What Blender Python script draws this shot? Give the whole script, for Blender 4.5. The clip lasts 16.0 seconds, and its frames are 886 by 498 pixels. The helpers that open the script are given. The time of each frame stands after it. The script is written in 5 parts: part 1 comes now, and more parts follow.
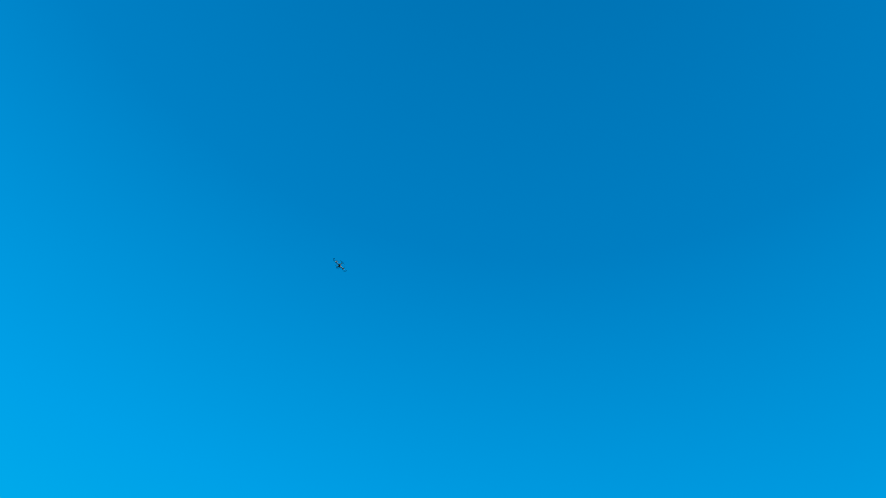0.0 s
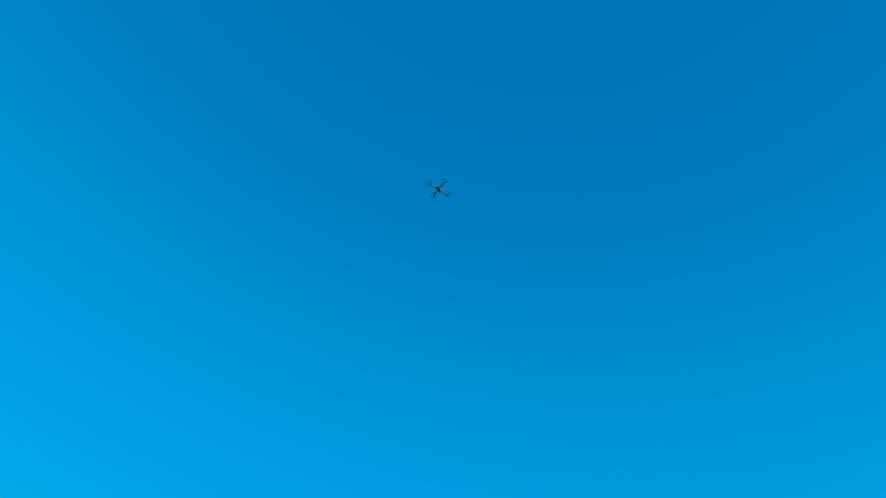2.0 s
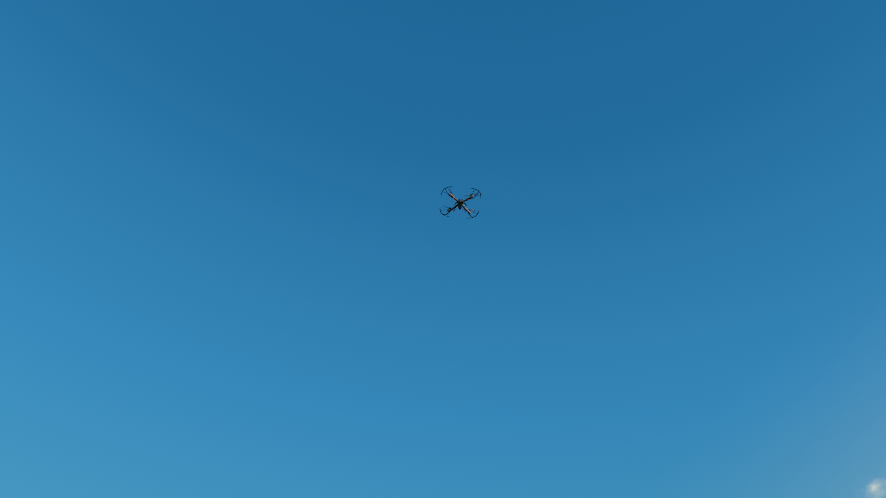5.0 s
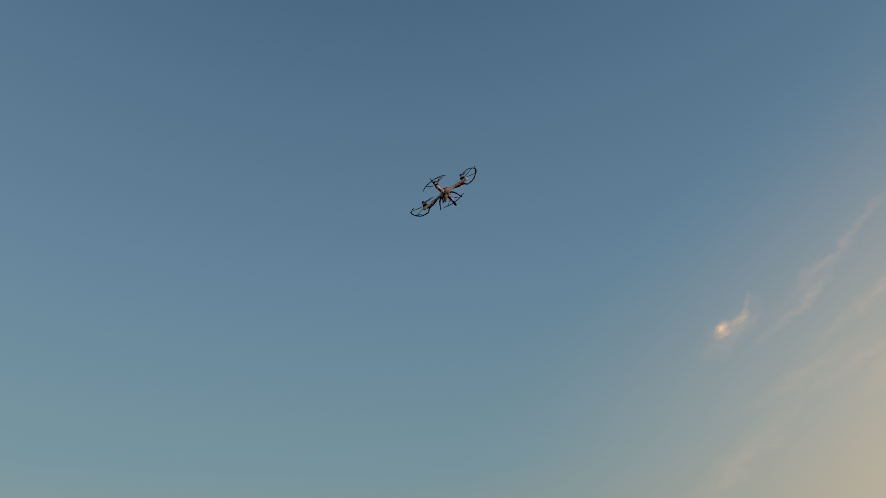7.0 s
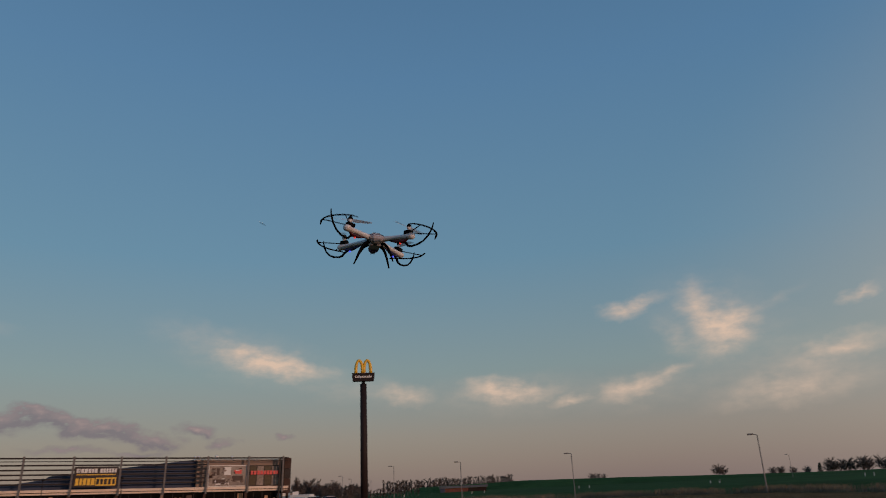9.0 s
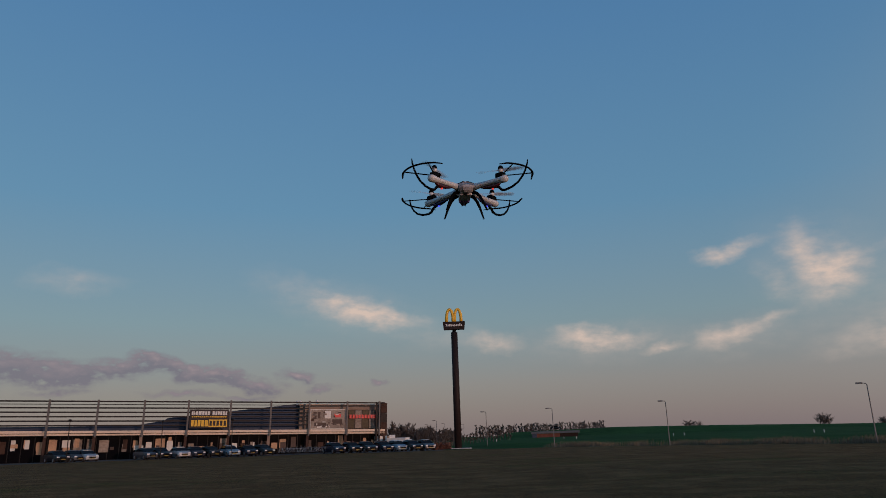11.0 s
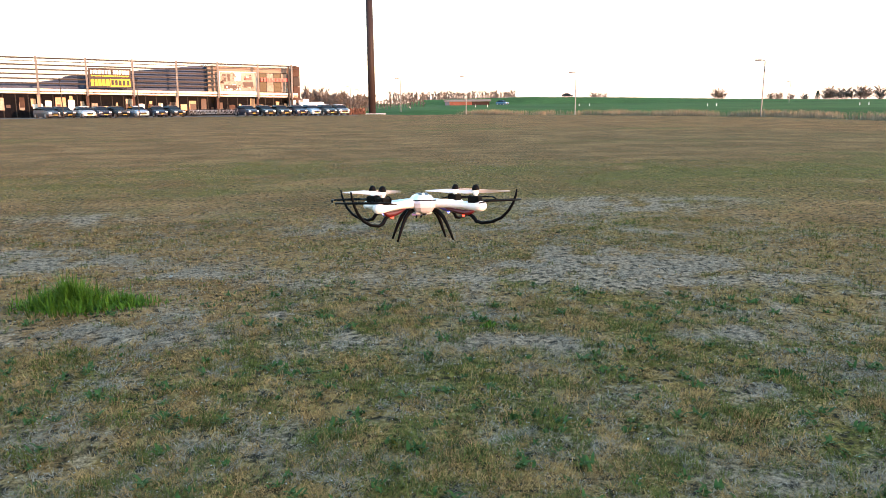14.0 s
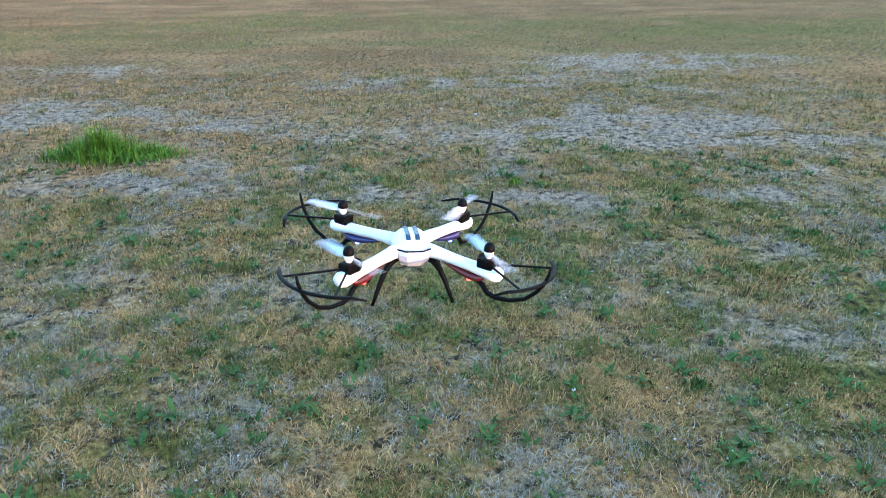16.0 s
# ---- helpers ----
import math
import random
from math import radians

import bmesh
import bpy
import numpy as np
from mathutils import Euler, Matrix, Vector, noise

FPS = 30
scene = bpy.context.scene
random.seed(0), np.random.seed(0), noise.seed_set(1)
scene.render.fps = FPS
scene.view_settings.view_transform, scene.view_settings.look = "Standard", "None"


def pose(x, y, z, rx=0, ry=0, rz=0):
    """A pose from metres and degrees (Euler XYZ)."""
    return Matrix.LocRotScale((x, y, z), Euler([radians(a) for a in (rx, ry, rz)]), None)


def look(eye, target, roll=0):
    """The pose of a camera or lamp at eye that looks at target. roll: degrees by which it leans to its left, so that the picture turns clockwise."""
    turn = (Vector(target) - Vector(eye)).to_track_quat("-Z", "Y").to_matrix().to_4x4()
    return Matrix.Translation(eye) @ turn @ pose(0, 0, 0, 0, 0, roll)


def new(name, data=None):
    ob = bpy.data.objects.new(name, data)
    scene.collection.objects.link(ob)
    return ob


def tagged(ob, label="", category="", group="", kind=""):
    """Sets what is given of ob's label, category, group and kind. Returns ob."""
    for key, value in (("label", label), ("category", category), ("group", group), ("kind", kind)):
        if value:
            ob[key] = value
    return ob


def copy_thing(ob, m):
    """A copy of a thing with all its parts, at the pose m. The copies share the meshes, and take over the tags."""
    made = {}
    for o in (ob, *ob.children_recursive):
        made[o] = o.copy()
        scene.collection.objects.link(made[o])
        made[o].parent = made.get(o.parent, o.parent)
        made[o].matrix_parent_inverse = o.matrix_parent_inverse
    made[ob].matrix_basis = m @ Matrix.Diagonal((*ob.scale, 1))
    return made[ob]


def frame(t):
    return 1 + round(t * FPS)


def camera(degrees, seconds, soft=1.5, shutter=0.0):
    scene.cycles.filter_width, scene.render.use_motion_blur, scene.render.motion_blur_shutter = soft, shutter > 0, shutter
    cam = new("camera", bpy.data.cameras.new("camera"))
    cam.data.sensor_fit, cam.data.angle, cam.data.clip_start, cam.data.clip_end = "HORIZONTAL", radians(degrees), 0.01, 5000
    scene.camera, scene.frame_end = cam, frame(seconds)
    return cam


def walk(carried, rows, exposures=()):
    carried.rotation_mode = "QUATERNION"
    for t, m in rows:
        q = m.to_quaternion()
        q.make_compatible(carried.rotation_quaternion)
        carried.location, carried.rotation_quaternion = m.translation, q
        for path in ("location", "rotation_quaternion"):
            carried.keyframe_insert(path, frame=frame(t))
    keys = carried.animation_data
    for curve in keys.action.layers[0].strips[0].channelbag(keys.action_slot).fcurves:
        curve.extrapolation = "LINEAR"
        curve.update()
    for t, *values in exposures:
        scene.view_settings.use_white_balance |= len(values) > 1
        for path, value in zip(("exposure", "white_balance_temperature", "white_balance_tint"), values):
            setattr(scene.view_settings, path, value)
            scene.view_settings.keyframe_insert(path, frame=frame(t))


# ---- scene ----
# The one camera: held by a standing person at eye height, turning to follow the drone.
cam = camera(64.46, 16.0, soft=0.7, shutter=0.22)


def aim(x, y, z, yaw, pitch, roll):
    return pose(x, y, z, 0, 0, yaw) @ pose(0, 0, 0, 90 + pitch, 0, 0) @ pose(0, 0, 0, 0, 0, roll)


PATH = [
    (0.0, aim(0, 0, 1.6, -3.0, 54.0, 11.0)),
    (0.5, aim(0, 0, 1.6, -3.6, 53.6, 11.0)),
    (1.0, aim(0, 0, 1.6, -4.2, 53.2, 11.0)),
    (1.5, aim(0, 0, 1.6, -4.6, 52.8, 10.8)),
    (2.0, aim(0, 0, 1.6, -5.0, 52.4, 10.5)),
    (2.5, aim(0, 0, 1.6, -5.5, 52.0, 10.1)),
    (3.0, aim(0, 0, 1.6, -6.1, 51.6, 9.6)),
    (3.5, aim(0, 0, 1.6, -6.8, 51.0, 8.9)),
    (4.0, aim(0, 0, 1.6, -7.6, 50.2, 8.0)),
    (4.2, aim(0, 0, 1.6, -8.0, 49.8, 7.6)),
    (5.25, aim(0.003, 0, 1.599, -14.0, 45.0, 1.4)),
    (6.3, aim(0.008, 0.000, 1.596, -21.03, 38.82, -4.59)),
    (6.5, aim(0.010, 0.001, 1.596, -22.36, 37.64, -4.59)),
    (7.0, aim(0.018, 0.001, 1.592, -23.72, 35.11, -4.59)),
    (7.5, aim(0.034, 0.002, 1.585, -22.89, 31.59, -4.59)),
    (8.0, aim(0.066, 0.004, 1.572, -19.29, 26.38, -3.53)),
    (8.5, aim(0.071, 0.005, 1.555, -13.09, 22.16, -2.89)),
    (9.0, aim(0.068, 0.011, 1.577, -7.01, 18.88, -2.77)),
    (9.5, aim(0.063, 0.008, 1.593, -2.20, 16.91, -2.50)),
    (9.7, aim(0.034, 0.010, 1.592, -0.85, 16.68, -2.24)),
    (10.7, aim(0.002, 0.008, 1.640, 0.6, 15.4, -1.9)),
    (11.8, aim(-0.026, 0.005, 1.688, -0.52, 12.32, -1.62)),
    (12.0, aim(-0.028, 0.013, 1.723, -1.18, 10.87, -1.48)),
    (12.5, aim(-0.011, 0.039, 1.689, -2.69, 5.69, -1.55)),
    (13.0, aim(-0.033, -0.038, 1.643, -4.15, -1.09, -1.51)),
    (13.5, aim(-0.063, -0.027, 1.556, -4.73, -8.70, -1.15)),
    (14.0, aim(-0.041, -0.018, 1.556, -5.66, -11.76, -0.58)),
    (14.5, aim(-0.034, -0.014, 1.552, -6.35, -13.38, -0.18)),
    (15.0, aim(-0.039, -0.017, 1.557, -6.74, -14.76, 0.14)),
    (15.5, aim(-0.047, -0.017, 1.543, -5.72, -17.75, 0.16)),
    (16.0, aim(-0.037, -0.017, 1.505, -3.34, -22.94, -0.30)),
]
# the phone's automatic exposure and white balance
EXPOSURES = [
    (0.0, 0.82, 3530, -35), (1.5, 0.83, 3530, -35), (2.5, 0.68, 3520, -35), (4.2, 0.54, 3500, -35), (6.3, 0.3, 7150, 8),
    (7.0, 0.45, 7600, 9), (8.0, 0.4, 7500, 10), (8.5, 0.3, 6950, 10), (9.5, 0.25, 5800, 8), (12.5, 0.25, 5600, 8),
    (13.0, 0.52, 5750, 10), (13.5, 1.55, 6100, 9), (14.0, 3.45, 7300, 10),
    (14.5, 3.75, 7200, 11), (15.5, 3.85, 6400, 11), (16.0, 3.98, 6000, 10),
]
walk(cam, PATH, EXPOSURES)

# ---- sky, sun ----
SUN_AZ = 140.0   # degrees clockwise from +y, behind and to the right of the viewer
SUN_EL = 3.0
world = bpy.data.worlds.new("evening_sky")
scene.world = world
world.use_nodes = True
wn, wl = world.node_tree.nodes, world.node_tree.links
wn.clear()


def wnode(kind, **values):
    n = wn.new(kind)
    for k, v in values.items():
        n.inputs[int(k[1:])].default_value = v
    return n


def wmath(op, a, b=None, clamp=False):
    n = wn.new("ShaderNodeMath")
    n.operation, n.use_clamp = op, clamp
    for i, v in enumerate((a, b)):
        if v is None:
            continue
        if isinstance(v, (int, float)):
            n.inputs[i].default_value = v
        else:
            wl.new(v, n.inputs[i])
    return n.outputs[0]


sky = wn.new("ShaderNodeTexSky")
sky.sky_type = "NISHITA"
sky.sun_disc = False
sky.sun_elevation = radians(SUN_EL)
sky.sun_rotation = radians(SUN_AZ)
sky.air_density, sky.dust_density, sky.ozone_density = 1.0, 1.2, 1.5
coord = wn.new("ShaderNodeTexCoord")
split = wn.new("ShaderNodeSeparateXYZ")
wl.new(coord.outputs["Generated"], split.inputs[0])
azimuth = wmath("MULTIPLY", wmath("ARCTAN2", wmath("MULTIPLY", split.outputs[0], -1.0), split.outputs[1]), 57.2958)
elevation = wmath("MULTIPLY", wmath("ARCSINE", split.outputs[2]), 57.2958)
place = wn.new("ShaderNodeCombineXYZ")
wl.new(azimuth, place.inputs[0])
wl.new(elevation, place.inputs[1])


def wnoise(scale, detail, stretch, rough=0.55):
    m = wn.new("ShaderNodeMapping")
    m.inputs["Scale"].default_value = stretch
    wl.new(place.outputs[0], m.inputs[0])
    n = wn.new("ShaderNodeTexNoise")
    n.inputs["Scale"].default_value, n.inputs["Detail"].default_value, n.inputs["Roughness"].default_value = scale, detail, rough
    wl.new(m.outputs[0], n.inputs["Vector"])
    return n


# ragged edges: the directions are stirred by noise before the clouds are laid out
stir = wnoise(0.38, 6, (1, 1.6, 1))
centred = wn.new("ShaderNodeVectorMath")
centred.operation = "MULTIPLY_ADD"
wl.new(stir.outputs["Color"], centred.inputs[0])
centred.inputs[1].default_value, centred.inputs[2].default_value = (3.2, 2.0, 0), (-1.6, -1.0, 0)
stirred = wn.new("ShaderNodeVectorMath")
wl.new(place.outputs[0], stirred.inputs[0])
wl.new(centred.outputs[0], stirred.inputs[1])


def cloud(total, az, el, w, h, tilt, thick, source=None):
    """Adds one cloud at an azimuth and elevation, with its half width and height, all in degrees."""
    m = wn.new("ShaderNodeMapping")
    m.vector_type = "TEXTURE"
    m.inputs["Location"].default_value = (az, el, 0)
    m.inputs["Rotation"].default_value = (0, 0, radians(tilt))
    m.inputs["Scale"].default_value = (w, h, 1)
    wl.new((source or stirred).outputs[0], m.inputs[0])
    g = wn.new("ShaderNodeTexGradient")
    g.gradient_type = "SPHERICAL"
    wl.new(m.outputs[0], g.inputs[0])
    part_ = wmath("MULTIPLY", wmath("POWER", g.outputs["Fac"], 1.25), thick)
    return part_ if total is None else wmath("ADD", total, part_)


# sunlit clouds: cores first, then the wide thin veils around them
LIT_CLOUDS = (
    (7.6, 10.1, 4.4, 1.5, 10, 1.35), (4.6, 9.4, 3.0, 0.9, 14, 0.7), (-21.4, 12.8, 2.6, 0.9, -10, 0.95), (-23.2, 13.3, 2.4, 0.6, -16, 0.45),
    (-29.0, 10.4, 3.2, 2.1, -20, 1.15), (-28.0, 11.6, 2.8, 2.4, 30, 0.6), (-26.9, 12.8, 2.0, 2.2, -20, 0.6), (-25.2, 10.2, 3.0, 1.1, 40, 0.3), (-32.8, 12.2, 3.2, 0.6, -24, 0.16),
    (-10.6, 7.4, 3.4, 1.1, 2, 0.95), (-13.2, 7.0, 3.2, 0.8, 0, 0.7), (-16.6, 6.2, 2.0, 0.5, -6, 0.8), (-21.2, 6.9, 2.8, 1.2, -14, 0.95), (-24.3, 7.6, 2.6, 0.7, -20, 0.6), (-3.6, 7.4, 2.8, 1.1, 4, 0.75),
    (-32.5, 5.8, 7.5, 1.6, -4, 0.6), (29.0, 11.8, 4.0, 1.3, 0, 0.35),
    (8.6, 10.4, 8.5, 2.6, 12, 0.30), (13.0, 12.0, 5.0, 1.6, 12, 0.16), (0.0, 7.8, 6.0, 1.6, 6, 0.26), (-12.0, 6.9, 9.0, 2.0, 0, 0.26), (-22.5, 6.8, 7.5, 1.9, -8, 0.26), (-28.4, 11.2, 7.5, 4.2, 20, 0.24), (-33.0, 7.2, 8.0, 2.6, -10, 0.24),
    (-47.0, 25.0, 1.1, 0.6, -30, 1.2), (-47.6, 24.7, 4.0, 1.5, -28, 0.26), (-48.6, 25.8, 2.2, 0.35, -40, 0.4), (-57.0, 28.0, 9, 0.7, -26, 0.2), (-53.5, 25.4, 7, 0.6, -27, 0.2), (-58.4, 24.4, 9, 0.8, -24, 0.18), (-51.5, 20.3, 7, 0.8, -16, 0.16), (-56.0, 20.6, 6, 0.6, -18, 0.16),
    (-38.0, 11.7, 2.0, 0.6, -14, 0.8), (-45.0, 15.3, 11, 1.4, -32, 0.14), (-51.4, 10.4, 2.0, 0.5, -10, 0.7), (-62, 21, 10, 1.5, -20, 0.3), (-36.5, 8.2, 4.5, 1.2, -12, 0.8))
# low lumps of grey cloud over the shop
DIM_CLOUDS = (
    (28.6, 5.3, 3.4, 1.3, 4, 1.2), (25.4, 5.7, 2.2, 0.9, 4, 1.0), (23.2, 6.1, 2.6, 0.9, 10, 1.2), (20.9, 5.3, 2.8, 0.9, 8, 1.2), (18.2, 5.1, 2.8, 0.9, 10, 1.25), (15.4, 4.3, 2.4, 0.8, 8, 1.1),
    (12.4, 4.9, 1.8, 0.6, 6, 1.0), (10.4, 4.1, 1.4, 0.45, 6, 0.9), (5.9, 4.3, 0.8, 0.35, 0, 0.9), (33.0, 5.6, 5, 1.6, 0, 1.2), (21, 3.8, 3.4, 0.4, 2, 0.7), (16.5, 3.5, 2.6, 0.3, 2, 0.6), (29, 3.9, 3.0, 0.4, 0, 0.6), (40, 6, 7, 2, 0, 1.1))
lit = None
for c in LIT_CLOUDS:
    lit = cloud(lit, *c)
above = wn.new("ShaderNodeVectorMath")
wl.new(stirred.outputs[0], above.inputs[0])
above.inputs[1].default_value = (0.25, 0.5, 0)
dim = dim_above = None
for c in DIM_CLOUDS:
    dim = cloud(dim, *c)
    dim_above = cloud(dim_above, *c, source=above)
fine = wnoise(0.6, 8, (1, 2.1, 1))
lumps = wnoise(1.1, 6, (1, 1.9, 1))
lumpy = wmath("MULTIPLY_ADD", lumps.outputs["Fac"], 3.4)
lumpy.node.inputs[2].default_value = -0.85
veil = wmath("MULTIPLY_ADD", fine.outputs["Fac"], 1.9)
veil.node.inputs[2].default_value = -0.2
lit = wmath("MULTIPLY", wmath("MULTIPLY", lit, veil), 0.86, clamp=True)
top = wmath("MULTIPLY", wmath("SUBTRACT", dim, dim_above), 0.75, clamp=True)
top = wmath("MULTIPLY", top, lumpy, clamp=True)
dim = wmath("MULTIPLY", wmath("MULTIPLY", dim, lumpy), 1.9, clamp=True)
SKY_GAIN = 0.12


def wmix(fac, a, b):
    n = wn.new("ShaderNodeMix")
    n.data_type = "RGBA"
    for v, s in ((fac, n.inputs[0]), (a, n.inputs[6]), (b, n.inputs[7])):
        if isinstance(v, (int, float, tuple)):
            s.default_value = v
        else:
            wl.new(v, s)
    return n.outputs[2]


# low haze of the evening: pinkish towards the horizon
haze = wn.new("ShaderNodeValToRGB")
wl.new(wmath("MULTIPLY", wmath("MAXIMUM", elevation, 0.0), 1 / 90), haze.inputs[0])
ramp = haze.color_ramp
ramp.elements[0].position, ramp.elements[0].color = 0.0, (1.95, 1.45, 1.33, 1)
ramp.elements[1].position, ramp.elements[1].color = 1.0, (0.26, 0.7, 1.4, 1)
for at, colour in ((0.045, (2.12, 1.79, 1.65, 1)), (0.10, (1.72, 2.15, 2.18, 1)), (0.20, (1.06, 1.98, 2.7, 1)), (0.36, (0.76, 1.62, 2.68, 1)), (0.60, (0.42, 1.0, 1.9, 1))):
    ramp.elements.new(at).color = colour
air = wmix(0.75, sky.outputs[0], haze.outputs[0])
# smooth high veil towards the sunset side
thin = wn.new("ShaderNodeMapping")
thin.vector_type = "TEXTURE"
thin.inputs["Location"].default_value, thin.inputs["Scale"].default_value = (-92, 9, 0), (74, 36, 1)
wl.new(place.outputs[0], thin.inputs[0])
spread = wn.new("ShaderNodeTexGradient")
spread.gradient_type = "SPHERICAL"
wl.new(thin.outputs[0], spread.inputs[0])
air = wmix(wmath("MULTIPLY", wmath("MULTIPLY", spread.outputs["Fac"], spread.outputs["Fac"]), 2.2, clamp=True), air, (4.0, 3.3, 2.6, 1))
air = wmix(wmath("MULTIPLY", lit, 0.9), air, (5.2, 3.65, 2.65, 1))
air = wmix(wmath("MULTIPLY", dim, 0.8), air, wmix(top, (1.3, 1.08, 1.18, 1), (2.7, 1.85, 1.7, 1)))
back = wn.new("ShaderNodeBackground")
back.inputs[1].default_value = SKY_GAIN
wl.new(air, back.inputs[0])
wl.new(back.outputs[0], wn.new("ShaderNodeOutputWorld").inputs[0])

sun = new("sun", bpy.data.lights.new("sun", "SUN"))
sun.data.energy, sun.data.angle, sun.data.color = 1.1, radians(1.2), (1.0, 0.55, 0.37)
a, e = radians(SUN_AZ), radians(SUN_EL)
sun.matrix_world = look((30 * math.sin(a), 30 * math.cos(a), 3), (30 * math.sin(a) - math.sin(a) * math.cos(e), 30 * math.cos(a) - math.cos(a) * math.cos(e), 3 - math.sin(e)))


# ---- materials ----
def material(name, colour, rough=0.7, metal=0.0, vary=0.15, scale=6.0, bump=0.0, glow=0.0, other=None, piece=0.0, island=0.0, spec=0.5, coat=0.0, alpha=1.0, trans=0.0):
    """A surface: colour broken up by noise at two scales, wear in the roughness, fine relief."""
    m = bpy.data.materials.new(name)
    m.use_nodes = True
    t = m.node_tree
    b = t.nodes["Principled BSDF"]
    tc = t.nodes.new("ShaderNodeTexCoord")
    n1, n2 = t.nodes.new("ShaderNodeTexNoise"), t.nodes.new("ShaderNodeTexNoise")
    for n, s, d in ((n1, scale, 3), (n2, scale * 9, 5)):
        t.links.new(tc.outputs["Object"], n.inputs["Vector"])
        n.inputs["Scale"].default_value, n.inputs["Detail"].default_value = s, d
    both = t.nodes.new("ShaderNodeMath")
    both.operation = "ADD"
    t.links.new(n1.outputs["Fac"], both.inputs[0])
    t.links.new(n2.outputs["Fac"], both.inputs[1])
    fac = both.outputs[0]
    for amount, source in ((piece, ("ShaderNodeObjectInfo", "Random")), (island, ("ShaderNodeNewGeometry", "Random Per Island"))):
        if amount:
            o = t.nodes.new(source[0])
            add = t.nodes.new("ShaderNodeMath")
            add.operation = "MULTIPLY_ADD"
            t.links.new(o.outputs[source[1]], add.inputs[0])
            add.inputs[1].default_value = amount
            t.links.new(fac, add.inputs[2])
            fac = add.outputs[0]
    spread = t.nodes.new("ShaderNodeMapRange")
    spread.inputs[1].default_value, spread.inputs[2].default_value = 0.65, 1.35 + piece + island
    t.links.new(fac, spread.inputs[0])
    mix = t.nodes.new("ShaderNodeMix")
    mix.data_type = "RGBA"
    low = tuple(max(c * (1 - vary), 0) for c in colour)
    high = other if other else tuple(min(c * (1 + vary), 1) for c in colour)
    mix.inputs[6].default_value, mix.inputs[7].default_value = (*low, 1), (*high, 1)
    t.links.new(spread.outputs[0], mix.inputs[0])
    t.links.new(mix.outputs[2], b.inputs["Base Color"])
    r = t.nodes.new("ShaderNodeMapRange")
    r.inputs[3].default_value, r.inputs[4].default_value = max(rough - 0.12, 0.03), min(rough + 0.12, 1)
    t.links.new(n2.outputs["Fac"], r.inputs[0])
    t.links.new(r.outputs[0], b.inputs["Roughness"])
    b.inputs["Metallic"].default_value = metal
    b.inputs["Specular IOR Level"].default_value = spec
    b.inputs["Coat Weight"].default_value = coat
    b.inputs["Alpha"].default_value = alpha
    b.inputs["Transmission Weight"].default_value = trans
    if glow:
        b.inputs["Emission Color"].default_value = (*colour, 1)
        b.inputs["Emission Strength"].default_value = glow
    if bump:
        bp = t.nodes.new("ShaderNodeBump")
        bp.inputs["Strength"].default_value, bp.inputs["Distance"].default_value = 0.6, bump
        t.links.new(both.outputs[0], bp.inputs["Height"])
        t.links.new(bp.outputs[0], b.inputs["Normal"])
    return m


WHITE_SHELL = material("white_plastic", (0.66, 0.66, 0.68), 0.32, vary=0.04, scale=20, coat=0.2)
GREY_SHELL = material("smoked_plastic", (0.42, 0.4, 0.44), 0.22, vary=0.15, scale=30)
BLACK_PLASTIC = material("black_plastic", (0.0025, 0.0025, 0.003), 0.5, vary=0.2, scale=30, spec=0.05)
RED_PLASTIC = material("red_plastic", (0.06, 0.004, 0.006), 0.35, vary=0.15, scale=30)
BLUE_PLASTIC = material("blue_plastic", (0.015, 0.013, 0.085), 0.35, vary=0.15, scale=30)
PURPLE_PLASTIC = material("purple_plastic", (0.16, 0.09, 0.34), 0.3, vary=0.15, scale=30)
STRIPE = material("stripe_decal", (0.008, 0.022, 0.05), 0.3, vary=0.2, scale=40)
RED_LED = material("red_led", (1.0, 0.06, 0.04), 0.3, vary=0, glow=0.5)
BLUE_LED = material("blue_led", (0.1, 0.12, 1.0), 0.3, vary=0, glow=0.8)
BLADE = material("rotor_plastic", (0.58, 0.58, 0.62), 0.35, vary=0.05, scale=30, alpha=0.6)
LENS = material("lens_glass", (0.01, 0.01, 0.015), 0.08, vary=0.1, scale=30)
STEEL = material("galvanised_steel", (0.15, 0.14, 0.135), 0.6, 0.3, vary=0.2, scale=3, spec=0.12)
LAMP_GREY = material("lamp_post_grey", (0.2, 0.195, 0.19), 0.6, vary=0.15, scale=3, spec=0.15)
FRAME_PAINT = material("weathered_frame_paint", (0.035, 0.029, 0.027), 0.55, 0.2, vary=0.2, scale=1.5, spec=0.12)
FASCIA = material("cream_fascia", (0.8, 0.64, 0.5), 0.6, vary=0.12, scale=0.8, spec=0.12)
ROOF_CLAD = material("slate_blue_cladding", (0.06, 0.075, 0.115), 0.55, 0.1, vary=0.2, scale=0.6, spec=0.12)
WARM_WALL = material("pale_render", (0.3, 0.22, 0.17), 0.8, vary=0.1, scale=0.7, bump=0.004, spec=0.12)
BRICK = material("brown_brick", (0.075, 0.045, 0.035), 0.85, vary=0.3, scale=2.5, bump=0.01, spec=0.12)
GLASS = material("shop_glass", (0.006, 0.006, 0.008), 0.05, vary=0.3, scale=0.5, spec=0.06)
DARK_FRAME = material("dark_window_frame", (0.022, 0.02, 0.02), 0.5, vary=0.2, scale=2, spec=0.12)
SIGN_BOARD = material("dark_sign_board", (0.055, 0.045, 0.042), 0.5, vary=0.15, scale=1, spec=0.12)
SIGN_WHITE = material("white_sign_paint", (0.72, 0.7, 0.66), 0.5, vary=0.05, scale=2)
